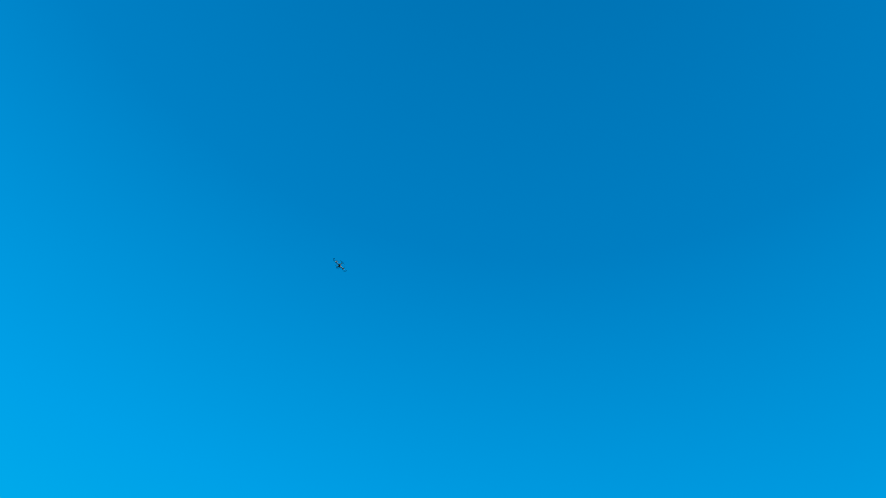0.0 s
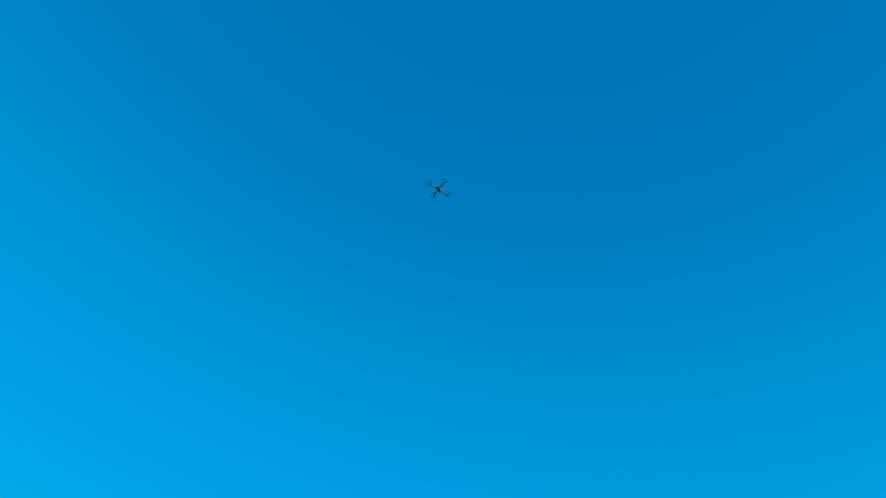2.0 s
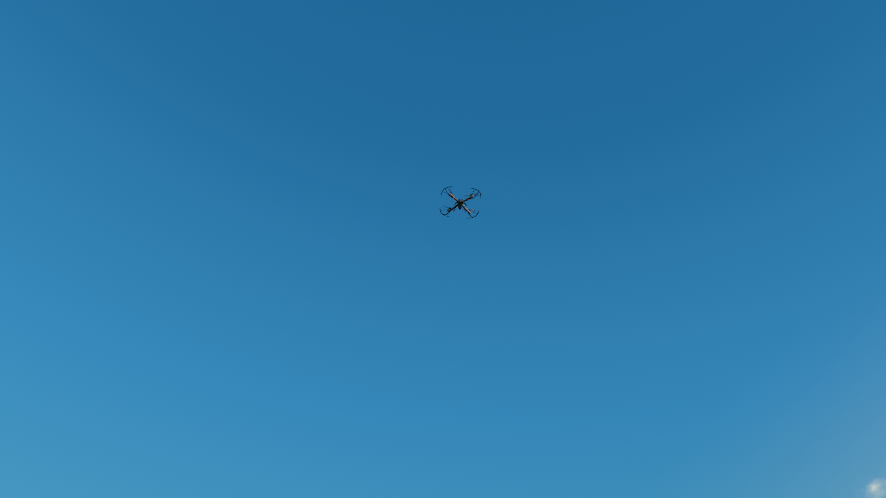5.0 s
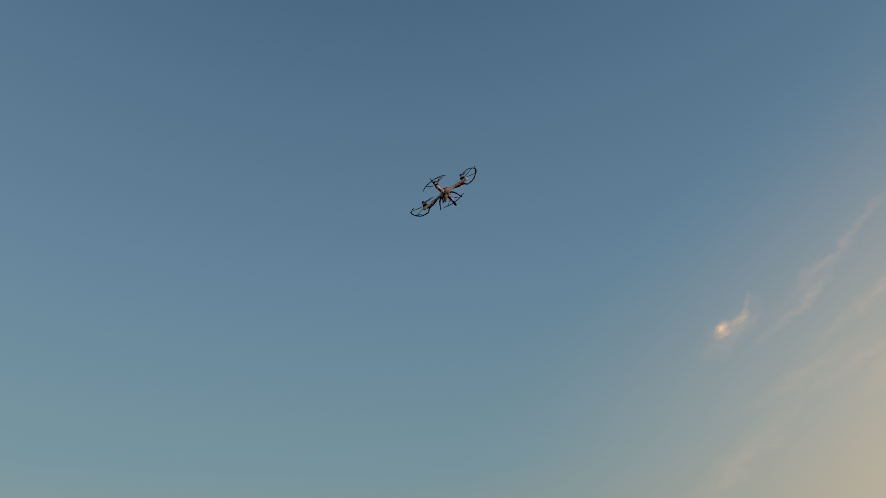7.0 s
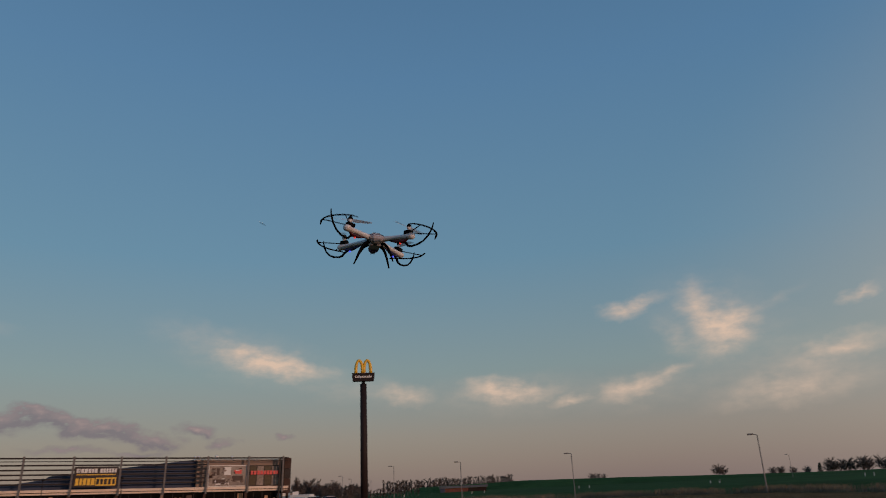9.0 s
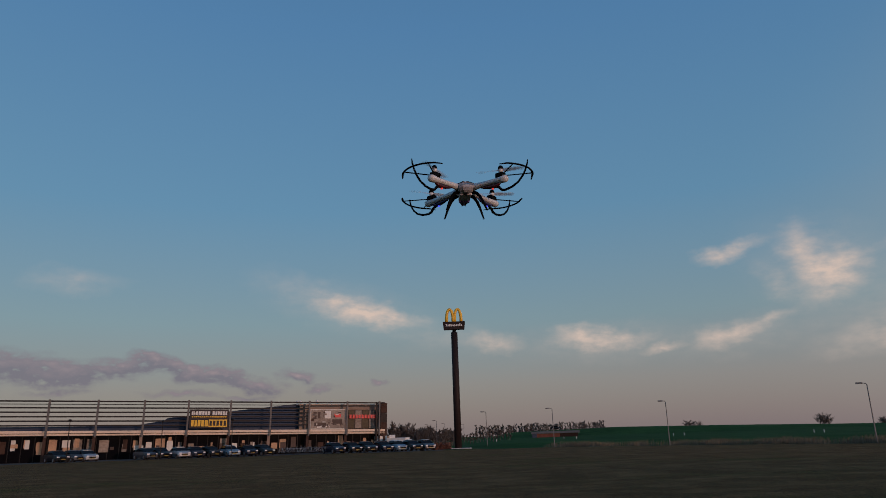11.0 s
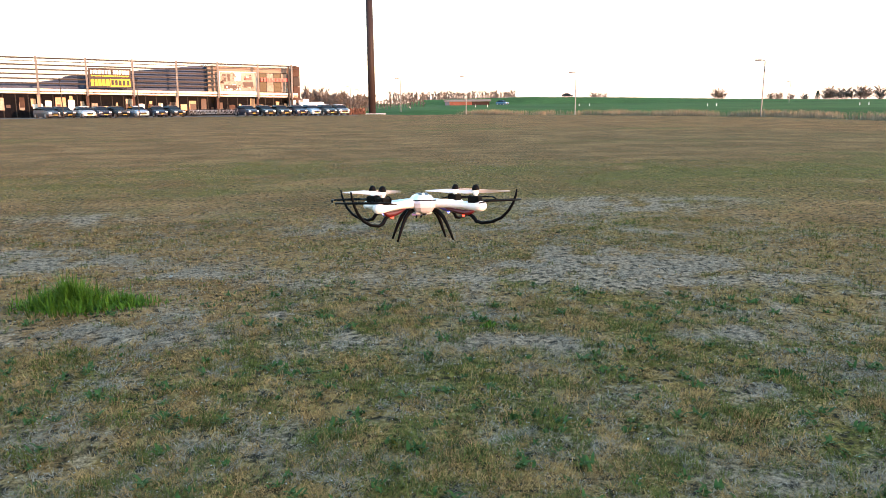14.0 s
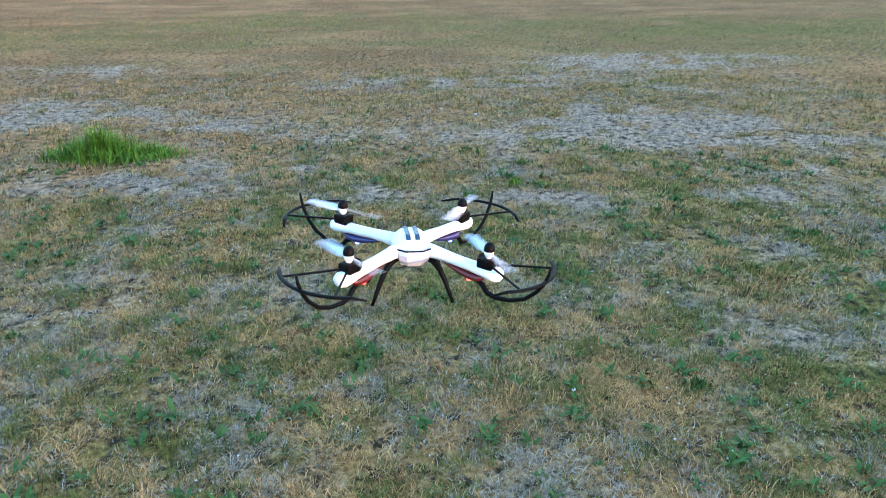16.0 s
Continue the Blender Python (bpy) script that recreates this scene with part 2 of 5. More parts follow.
SIGN_YELLOW = material("yellow_sign_paint", (0.85, 0.5, 0.03), 0.45, vary=0.08, scale=2)
SIGN_RED = material("red_sign_paint", (0.75, 0.06, 0.05), 0.5, vary=0.1, scale=2)
POSTER = material("poster_print", (0.22, 0.16, 0.12), 0.6, vary=0.5, scale=0.45, other=(0.42, 0.35, 0.29))
PRINT_DARK = material("poster_dark_print", (0.07, 0.04, 0.03), 0.6, vary=0.4, scale=1.2)
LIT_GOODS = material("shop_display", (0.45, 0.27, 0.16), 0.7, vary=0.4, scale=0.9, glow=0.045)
PYLON_BROWN = material("pylon_brown_paint", (0.03, 0.02, 0.019), 0.55, vary=0.15, scale=0.8, spec=0.12)
CONCRETE = material("concrete", (0.4, 0.38, 0.36), 0.9, vary=0.2, scale=3, bump=0.004)
TYRE = material("tyre_rubber", (0.02, 0.02, 0.02), 0.85, vary=0.2, scale=9)
RIM = material("alloy_rim", (0.5, 0.5, 0.52), 0.35, 0.8, vary=0.1, scale=9)
CAR_GLASS = material("car_glass", (0.008, 0.009, 0.01), 0.1, vary=0.2, scale=3, spec=0.12)
HEADLIGHT = material("headlight", (0.8, 0.8, 0.8), 0.15, vary=0.05, scale=9)
BARK = material("bark", (0.09, 0.074, 0.064), 0.9, vary=0.3, scale=2)
TWIGS = material("bare_twigs", (0.125, 0.103, 0.09), 0.9, vary=0.35, scale=0.6, piece=0.5)
CONIFER = material("conifer_needles", (0.02, 0.035, 0.025), 0.9, vary=0.4, scale=2)
REED = material("dry_reed", (0.15, 0.115, 0.072), 0.9, vary=0.3, scale=0.4, island=0.6, other=(0.27, 0.21, 0.135))
HEDGE = material("russet_hedge", (0.16, 0.07, 0.045), 0.9, vary=0.4, scale=1.5, island=0.4)


# ---- building blocks ----
def part(name, bm, mat, parent, label="", smooth=False):
    me = bpy.data.meshes.new(name)
    bm.to_mesh(me)
    bm.free()
    if smooth:
        for f in me.polygons:
            f.use_smooth = True
    me.materials.append(mat)
    ob = new(name, me)
    ob.parent = parent
    if label:
        tagged(ob, label)
    return ob


def thing(name, label, category, m=None, group="", kind=""):
    ob = tagged(new(name), label, category, group, kind)
    ob.matrix_basis = m if m else Matrix()
    return ob


def box(bm, x0, x1, y0, y1, z0, z1, bevel=0.0):
    vs = bmesh.ops.create_cube(bm, size=1.0, matrix=Matrix.Translation(((x0 + x1) / 2, (y0 + y1) / 2, (z0 + z1) / 2)) @ Matrix.Diagonal((x1 - x0, y1 - y0, z1 - z0, 1)))["verts"]
    if bevel:
        es = list({e for v in vs for e in v.link_edges})
        bmesh.ops.bevel(bm, geom=es, offset=bevel, segments=2, affect="EDGES", profile=0.6)
    return bm


def boxed(x0, x1, y0, y1, z0, z1, bevel=0.0):
    return box(bmesh.new(), x0, x1, y0, y1, z0, z1, bevel)


def tube(bm, pts, radii, n=8, flat=1.0, caps=True):
    """A tube along a line of points, round or flattened upright."""
    pts = [Vector(p) for p in pts]
    if isinstance(radii, (int, float)):
        radii = [radii] * len(pts)
    rings = []
    for i, p in enumerate(pts):
        d = (pts[min(i + 1, len(pts) - 1)] - pts[max(i - 1, 0)]).normalized()
        side = d.cross(Vector((0, 0, 1)))
        if side.length < 1e-3:
            side = Vector((1, 0, 0))
        side.normalize()
        up = side.cross(d)
        rings.append([bm.verts.new(p + radii[i] * (math.cos(k) * side + flat * math.sin(k) * up)) for k in (2 * math.pi * j / n for j in range(n))])
    for a_, b_ in zip(rings, rings[1:]):
        for j in range(n):
            bm.faces.new((a_[j], a_[(j + 1) % n], b_[(j + 1) % n], b_[j]))
    if caps:
        bm.faces.new(rings[0][::-1])
        bm.faces.new(rings[-1])
    return bm


def lathe(bm, profile, n=16, m=Matrix()):
    """A turned body from (radius, height) pairs."""
    rings = [[bm.verts.new(m @ Vector((r * math.cos(2 * math.pi * j / n), r * math.sin(2 * math.pi * j / n), z))) for j in range(n)] for r, z in profile]
    for a_, b_ in zip(rings, rings[1:]):
        for j in range(n):
            bm.faces.new((a_[j], a_[(j + 1) % n], b_[(j + 1) % n], b_[j]))
    bm.faces.new(rings[0][::-1])
    bm.faces.new(rings[-1])
    return bm


def step(a_, b_, v):
    t = min(max((v - a_) / (b_ - a_), 0), 1)
    return t * t * (3 - 2 * t)


def along(knots, v):
    for (a_, p), (b_, q) in zip(knots, knots[1:]):
        if v <= b_:
            return p + (q - p) * min(max((v - a_) / (b_ - a_), 0), 1)
    return knots[-1][1]


def spot(az, d, z=0.0):
    """A place by its bearing (degrees, left positive) and distance from the viewer."""
    return Vector((-d * math.sin(radians(az)), d * math.cos(radians(az)), z))


# ---- ground: field, ditch, meadow, road bank ----
EDGE = ((-180, 60), (-80, 36), (-60, 42), (-38, 60), (-29.7, 71), (-16, 85), (-7.6, 93), (0, 98), (5, 97), (25, 100), (60, 108), (180, 112))
CREST = ((-180, 0.7), (-60, 0.95), (-37.6, 1.15), (-28, 1.9), (-20, 2.87), (-12.5, 3.45), (-4.4, 2.7), (-1, 0.6), (0, 0.3), (180, 0.3))


def height(az, d):
    edge = along(EDGE, az)
    z = 0.12 * step(3, 28, az) * step(50, 100, d) if az > 3 else 0.0
    if abs(az) > 78:  # unseen bank added behind the viewer to keep low sun off the near field
        return z + 3.3 * step(78, 98, abs(az)) * step(28, 45, d) * step(70, 52, d)
    if az < 0:
        meadow = step(0, -4, az)
        z -= 0.18 * meadow * step(edge, edge + 2, d) * step(edge + 14, edge + 9, d)
        foot = edge + 14
        rise = 0.5 * step(edge + 9, foot + 6, d) + 0.12 * step(foot, 198, d) + (along(CREST, az) - 0.62) * step(248, 280, d)
        z += meadow * rise * step(390, 300, d)
    return z


def ground_z(x, y):
    return height(math.degrees(math.atan2(-x, y)), math.hypot(x, y))


def bare(x, y):
    """How bare and sandy the soil of the field is at a place, 0 to 1."""
    p = Vector((x, y, 0))
    v = 0.0
    for cx, cy, rx, ry, k in ((3.5, 10.4, 1.4, 0.75, 2.3), (4.7, 10.6, 0.9, 0.4, 1.5), (0.6, 8.95, 1.7, 0.4, 1.3), (1.9, 6.5, 1.4, 0.75, 1.9), (2.9, 5.75, 1.0, 0.45, 1.1), (3.5, 4.95, 0.8, 0.35, 1.5),
                              (2.3, 4.3, 0.7, 0.24, 1.1), (-4.4, 10.3, 1.2, 0.45, 1.2), (-3.1, 7.15, 1.0, 0.42, 1.5), (-4.4, 8.0, 1.2, 0.4, 0.7), (-1.8, 6.55, 0.9, 0.18, 0.9), (-1.8, 4.85, 0.95, 0.18, 1.25),
                              (-0.2, 4.55, 0.95, 0.17, 1.15), (0.9, 4.3, 0.65, 0.16, 1.0), (-0.9, 5.25, 0.9, 0.26, 1.0), (-0.8, 6.2, 0.7, 0.3, 0.7), (3.2, 8.0, 1.2, 0.3, 0.7),
                              (-0.9, 3.1, 1.2, 0.3, 0.5), (1.5, 2.6, 0.7, 0.3, 0.5), (2.0, 3.4, 0.8, 0.25, 0.7), (-7.5, 9, 2, 0.8, 0.6)):
        q = ((x - cx) / rx) ** 2 + ((y - cy) / ry) ** 2
        if q < 6:
            v += k * math.exp(-q * 0.9)
    n1 = noise.fractal(p * 0.9, 0.9, 2.1, 4)
    n2 = noise.fractal(p * 3.1 + Vector((7, 3, 1)), 0.8, 2.1, 3)
    near = step(16, 8, math.hypot(x, y))
    return min(max(0.43 * v * (1.0 + 1.3 * n1 + 1.6 * n2) + near * (0.2 * n1 + 0.26 * n2 + 0.02), 0), 1)


def lush(x, y):
    """How green the grass is at a place, 0 to 1."""
    p = Vector((x, y, 0))
    d = math.hypot(x, y)
    v = 0.26 * math.exp(-((d - 17) / 3.6) ** 2) + 0.1 * math.exp(-((d - 40) / 5) ** 2) - 0.2 * step(20, 30, d)
    v += 0.55 * noise.fractal(Vector((x * 0.09, y * 0.16, 3)), 0.9, 2.0, 4) + 0.4 * noise.fractal(p * 0.8 + Vector((2, 9, 4)), 0.9, 2.0, 3)
    return min(max(v + 0.08 + 0.2 * step(5.0, 3, d), 0), 1)


def soil_material():
    """Field: sandy soil, dead grass and green grass, blended by the two attributes of the sheet; shade between blades
    is painted in.
    """
    m = bpy.data.materials.new("field_soil_and_grass")
    m.use_nodes = True
    t = m.node_tree
    b = t.nodes["Principled BSDF"]
    tc = t.nodes.new("ShaderNodeTexCoord")

    def noisy(scale, detail, rough=0.65, stretch=None):
        n = t.nodes.new("ShaderNodeTexNoise")
        n.inputs["Scale"].default_value, n.inputs["Detail"].default_value, n.inputs["Roughness"].default_value = scale, detail, rough
        if stretch:
            mp = t.nodes.new("ShaderNodeMapping")
            mp.inputs["Scale"].default_value = stretch
            t.links.new(tc.outputs["Object"], mp.inputs[0])
            t.links.new(mp.outputs[0], n.inputs["Vector"])
        else:
            t.links.new(tc.outputs["Object"], n.inputs["Vector"])
        return n.outputs["Fac"]

    def mixed(fac, p, q):
        n = t.nodes.new("ShaderNodeMix")
        n.data_type = "RGBA"
        for v, s in ((fac, n.inputs[0]), (p, n.inputs[6]), (q, n.inputs[7])):
            if isinstance(v, tuple):
                s.default_value = (*v, 1)
            else:
                t.links.new(v, s)
        return n.outputs[2]

    def ranged(v, lo, hi):
        n = t.nodes.new("ShaderNodeMapRange")
        n.inputs[1].default_value, n.inputs[2].default_value = lo, hi
        t.links.new(v, n.inputs[0])
        return n.outputs[0]

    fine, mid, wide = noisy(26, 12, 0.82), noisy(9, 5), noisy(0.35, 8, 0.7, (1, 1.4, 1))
    # dark ends of the fine noise: dark soil plus painted shade between blades
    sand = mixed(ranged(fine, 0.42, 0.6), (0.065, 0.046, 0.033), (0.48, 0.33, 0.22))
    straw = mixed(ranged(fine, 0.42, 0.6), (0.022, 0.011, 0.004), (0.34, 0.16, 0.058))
    straw = mixed(ranged(wide, 0.42, 0.66), straw, (0.34, 0.175, 0.072))
    straw = mixed(ranged(noisy(0.8, 7, 0.7, (1, 1.5, 1)), 0.48, 0.64), straw, (0.15, 0.085, 0.032))
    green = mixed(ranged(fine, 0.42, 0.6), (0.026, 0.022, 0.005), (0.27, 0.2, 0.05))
    at1, at2 = t.nodes.new("ShaderNodeAttribute"), t.nodes.new("ShaderNodeAttribute")
    at1.attribute_name, at2.attribute_name = "bare", "lush"

    def stirred_by(v, n, k):
        add = t.nodes.new("ShaderNodeMath")
        add.operation = "MULTIPLY_ADD"
        t.links.new(n, add.inputs[0])
        add.inputs[1].default_value = k
        t.links.new(v, add.inputs[2])
        return add.outputs[0]

    # blotches near black: shade in the gaps of the grass, put into the colour
    gap_shade = noisy(14, 4, 0.6)
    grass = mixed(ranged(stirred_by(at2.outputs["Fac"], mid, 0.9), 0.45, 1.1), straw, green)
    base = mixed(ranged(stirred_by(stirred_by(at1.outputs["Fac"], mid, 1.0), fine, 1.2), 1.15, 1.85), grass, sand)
    base = mixed(ranged(gap_shade, 0.49, 0.63), base, (0.026, 0.02, 0.013))
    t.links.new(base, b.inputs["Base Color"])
    b.inputs["Roughness"].default_value = 0.95
    b.inputs["Specular IOR Level"].default_value = 0.03
    bp = t.nodes.new("ShaderNodeBump")
    bp.inputs["Strength"].default_value, bp.inputs["Distance"].default_value = 0.7, 0.014
    t.links.new(fine, bp.inputs["Height"])
    bp2 = t.nodes.new("ShaderNodeBump")
    bp2.inputs["Strength"].default_value, bp2.inputs["Distance"].default_value = 0.5, 0.05
    t.links.new(mid, bp2.inputs["Height"])
    t.links.new(bp2.outputs[0], bp.inputs["Normal"])
    t.links.new(bp.outputs[0], b.inputs["Normal"])
    return m


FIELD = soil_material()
MEADOW = material("green_meadow", (0.028, 0.075, 0.018), 0.95, vary=0.3, scale=0.05, bump=0.02, spec=0.03, other=(0.05, 0.11, 0.03))
VERGE = material("ditch_verge", (0.07, 0.075, 0.03), 0.95, vary=0.35, scale=0.3, bump=0.03, spec=0.03)
ASPHALT = material("asphalt", (0.055, 0.052, 0.05), 0.9, vary=0.2, scale=0.5, bump=0.004)


def ground():
    azs = sorted(set([*np.arange(-180, -58, 6.0), *np.arange(-58, 58, 0.5), *np.arange(58, 180, 6.0)]))
    rs = [0.4]
    while rs[-1] < 3500:
        r = rs[-1]
        rs.append(r * 1.022 if r < 20 else r * 1.018 if r < 330 else r * 1.15)
    verts = [(0, 0, 0)]
    barev, lushv = [0.3], [0.3]
    for r in rs:
        for az in azs:
            p = spot(az, r)
            rough = 0.02 * noise.noise(p * 1.3) + 0.008 * noise.noise(p * 5) if r < 40 else 0.05 * noise.noise(p * 0.15)
            verts.append((p.x, p.y, height(az, r) + rough))
            barev.append(bare(p.x, p.y) if r < 24 else 0)
            lushv.append(lush(p.x, p.y) if r < 140 else 0.2)
    n = len(azs)
    faces, mats = [], []
    for i in range(n):
        faces.append((0, 1 + i, 1 + (i + 1) % n))
        mats.append(0)
    for k in range(len(rs) - 1):
        d = (rs[k] + rs[k + 1]) / 2
        for i in range(n):
            j = (i + 1) % n
            faces.append((1 + k * n + i, 1 + (k + 1) * n + i, 1 + (k + 1) * n + j, 1 + k * n + j))
            az = azs[i] + 0.25
            edge = along(EDGE, az)
            if d < edge:
                mats.append(0)
            elif az > 0.8:
                mats.append(2 if d < 175 else 1)
            else:
                mats.append(3 if d < edge + 9 else 1)
    me = bpy.data.meshes.new("ground")
    me.from_pydata(verts, [], [f[::-1] for f in faces])
    for m in (FIELD, MEADOW, ASPHALT, VERGE):
        me.materials.append(m)
    me.polygons.foreach_set("material_index", mats)
    me.polygons.foreach_set("use_smooth", [True] * len(faces))
    for name, data in (("bare", barev), ("lush", lushv)):
        me.attributes.new(name, "FLOAT", "POINT").data.foreach_set("value", data)
    return tagged(new("ground", me), "dry patchy grass field with bare sandy soil, meadow beyond", "ground", kind="structure")


ground()


# ---- the drone ----
def drone():
    """Front along -y, up z; arms' middle plane at z = 0."""
    d = thing("quadcopter_drone", "white quadcopter drone with black propeller guards, hovering", "drone")
    # faceted shell
    bm = bmesh.new()
    rings = []
    for z, rx, ry in ((-0.022, 0.018, 0.028), (-0.015, 0.031, 0.044), (0.002, 0.039, 0.055), (0.012, 0.038, 0.053), (0.025, 0.026, 0.038), (0.031, 0.013, 0.024)):
        rings.append([bm.verts.new((rx * math.copysign(abs(math.cos(k)) ** 0.75, math.cos(k)), ry * math.copysign(abs(math.sin(k)) ** 0.75, math.sin(k)), z)) for k in (2 * math.pi * j / 12 for j in range(12))])
    for a_, b_ in zip(rings, rings[1:]):
        for j in range(12):
            bm.faces.new((a_[j], a_[(j + 1) % 12], b_[(j + 1) % 12], b_[j]))
    bm.faces.new(rings[0][::-1])
    bm.faces.new(rings[-1])
    body = part("body", bm, WHITE_SHELL, d, "white faceted shell")
    # smoked nose below the front edge
    bm = bmesh.new()
    prof = ((-0.024, 0.014, -0.046), (-0.019, 0.023, -0.056), (-0.008, 0.030, -0.065), (0.004, 0.032, -0.066), (0.012, 0.030, -0.060))
    rr = []
    for z, w, y in prof:
        rr.append([bm.verts.new(v) for v in ((-w, y + 0.035, z), (-w * 0.95, y + 0.012, z), (-w * 0.5, y, z), (w * 0.5, y, z), (w * 0.95, y + 0.012, z), (w, y + 0.035, z))])
    for a_, b_ in zip(rr, rr[1:]):
        for j in range(5):
            bm.faces.new((a_[j], a_[j + 1], b_[j + 1], b_[j]))
    bm.faces.new(rr[0][::-1])
    bm.faces.new(rr[-1])
    nose = part("nose", bm, GREY_SHELL, body, "smoked grey translucent nose dome")
    part("seam", tube(bmesh.new(), [(-0.040, -0.026, 0.006), (-0.032, -0.047, 0.012), (-0.016, -0.0605, 0.0125), (0.016, -0.0605, 0.0125), (0.032, -0.047, 0.012), (0.040, -0.026, 0.006)], 0.0016, 5), BLACK_PLASTIC, body)
    for x in (-0.009, 0.009):
        bm = bmesh.new()
        strip = [[bm.verts.new((x + s, y, z + 0.0012)) for s in (-0.0045, 0.0045)] for y, z in ((-0.036, 0.0255), (-0.021, 0.0312), (0.021, 0.0312), (0.038, 0.0262))]
        low = [[bm.verts.new(v.co - Vector((0, 0, 0.003))) for v in pair] for pair in strip]
        for (p, q), (r_, s_) in zip(strip, strip[1:]):
            bm.faces.new((p, q, s_, r_))
        for k in (0, 1):
            for i in range(3):
                bm.faces.new((strip[i][k], strip[i + 1][k], low[i + 1][k], low[i][k]))
        part("stripe", bm, STRIPE, body, "dark blue stripe")
    belly = part("belly", boxed(-0.024, 0.024, -0.03, 0.045, -0.029, -0.016, 0.005), GREY_SHELL, d, "grey battery bay")
    part("lens", lathe(bmesh.new(), ((0.009, -0.012), (0.009, 0.0), (0.006, 0.003)), 12, Matrix.Translation((0, -0.034, -0.021)) @ pose(0, 0, 0, 90, 0, 0)), LENS, belly)
    bm = bmesh.new()
    tip = [bm.verts.new(v) for v in ((-0.004, 0.083, -0.034), (0.004, 0.083, -0.034))]
    base = [bm.verts.new(v) for v in ((-0.022, 0.04, -0.018), (0.022, 0.04, -0.018), (0.022, 0.04, -0.034), (-0.022, 0.04, -0.034))]
    bm.faces.new(base[::-1])
    bm.faces.new((base[0], base[1], tip[1], tip[0]))
    bm.faces.new((base[2], base[3], tip[0], tip[1]))
    bm.faces.new((base[1], base[2], tip[1]))
    bm.faces.new((base[3], base[0], tip[0]))
    part("tail", bm, PURPLE_PLASTIC, d, "translucent purple tail fairing")
    for x in (-0.007, 0.007):
        part("antenna", tube(bmesh.new(), [(x, 0.045, -0.030), (x, 0.055, -0.037), (x, 0.062, -0.043)], [0.003, 0.0025, 0.0015], 6), BLACK_PLASTIC, d)
    props = []
    q = 1 / math.sqrt(2)
    for k, (sx, sy) in enumerate(((-1, -1), (1, -1), (-1, 1), (1, 1))):
        front = sy < 0
        dx, dy = sx * q, sy * q

        def at(r, z, side=0.0):
            return (dx * r - dy * side, dy * r + dx * side, z)

        # arm with a rounded end
        arm = part("arm", tube(bmesh.new(), [at(r, z) for r, z in ((0.03, 0.002), (0.06, 0.003), (0.10, 0.001), (0.15, -0.002), (0.185, -0.004), (0.199, -0.004), (0.207, -0.004), (0.2105, -0.004))],
                               [0.018, 0.0145, 0.0122, 0.0126, 0.0162, 0.017, 0.0132, 0.004], 14, 0.86), WHITE_SHELL, d, "white rounded arm", smooth=True)
        # coloured underside and its light
        bm = bmesh.new()
        tube(bm, [at(r, z) for r, z in ((0.075, -0.008), (0.095, -0.014), (0.12, -0.019), (0.142, -0.022), (0.16, -0.022), (0.178, -0.014))], [0.002, 0.005, 0.0085, 0.01, 0.0095, 0.004], 10, 0.8)
        keel = part("light_housing", bm, RED_PLASTIC if front else BLUE_PLASTIC, arm, "red light housing" if front else "blue light housing", smooth=True)
        lamp_m = Matrix.Translation(at(0.14, -0.0305))
        part("led", lathe(bmesh.new(), ((0.001, -0.003), (0.004, -0.002), (0.005, 0.002), (0.003, 0.004)), 10, lamp_m), RED_LED if front else BLUE_LED, keel)
        # motor bracket, motor, cap
        r0 = 0.18
        mount = part("motor_bracket", boxed(-0.019, 0.015, -0.013, 0.013, 0.004, 0.024, 0.004), BLACK_PLASTIC, d, "black motor bracket")
        mount.matrix_basis = Matrix.Translation(at(r0, 0)) @ pose(0, 0, 0, 0, 0, math.degrees(math.atan2(dy, dx)))
        part("gear", lathe(bmesh.new(), ((0.013, 0.0), (0.013, 0.003)), 16, Matrix.Translation((-0.017, 0.004, 0.014)) @ pose(0, 0, 0, 0, 70, 0)), BLACK_PLASTIC, mount)
        part("motor", lathe(bmesh.new(), ((0.005, 0.012), (0.005, 0.025), (0.0075, 0.028), (0.009, 0.033), (0.0095, 0.0385)), 14, Matrix.Translation(at(r0, 0))), WHITE_SHELL, d, "white rotor hub", smooth=True)
        part("cap", lathe(bmesh.new(), ((0.0105, 0.0385), (0.0105, 0.044), (0.0085, 0.050), (0.0055, 0.0535), (0.002, 0.055)), 14, Matrix.Translation(at(r0, 0))), BLACK_PLASTIC, d, "black spinner cap", smooth=True)
        # two-bladed rotor, spinning about its own hub
        bm = bmesh.new()
        for s in (-1, 1):
            ring = []
            for r, w, tw in ((0.006, 0.007, 0.004), (0.025, 0.016, 0.0045), (0.055, 0.0155, 0.003), (0.085, 0.0115, 0.0015), (0.094, 0.005, 0.0008)):
                ring.append([bm.verts.new(v) for v in ((s * r, s * -w * 0.45, tw), (s * r, s * w * 0.55, -tw), (s * r, s * w * 0.55, -tw - 0.001), (s * r, s * -w * 0.45, tw - 0.001))])
            for a_, b_ in zip(ring, ring[1:]):
                for j in range(4):
                    bm.faces.new((a_[j], a_[(j + 1) % 4], b_[(j + 1) % 4], b_[j]))
            bm.faces.new(ring[-1])
        prop = part("propeller", bm, BLADE, d, "white two-bladed propeller spinning fast")
        prop.matrix_basis = Matrix.Translation(at(r0, 0.036))
        props.append((prop, Vector(at(r0, 0.036)), 1 if sx * sy > 0 else -1))
        # guard: outer hoop, two spokes, hooked strut
        heading = math.atan2(dy, dx)
        hub = Vector(at(r0, 0.012))
        hoop = []
        for i in range(17):
            ang = math.radians(-43 + 86 * i / 16)
            hoop.append(hub + Vector((0.121 * math.cos(heading + ang), 0.121 * math.sin(heading + ang), 0.001)))
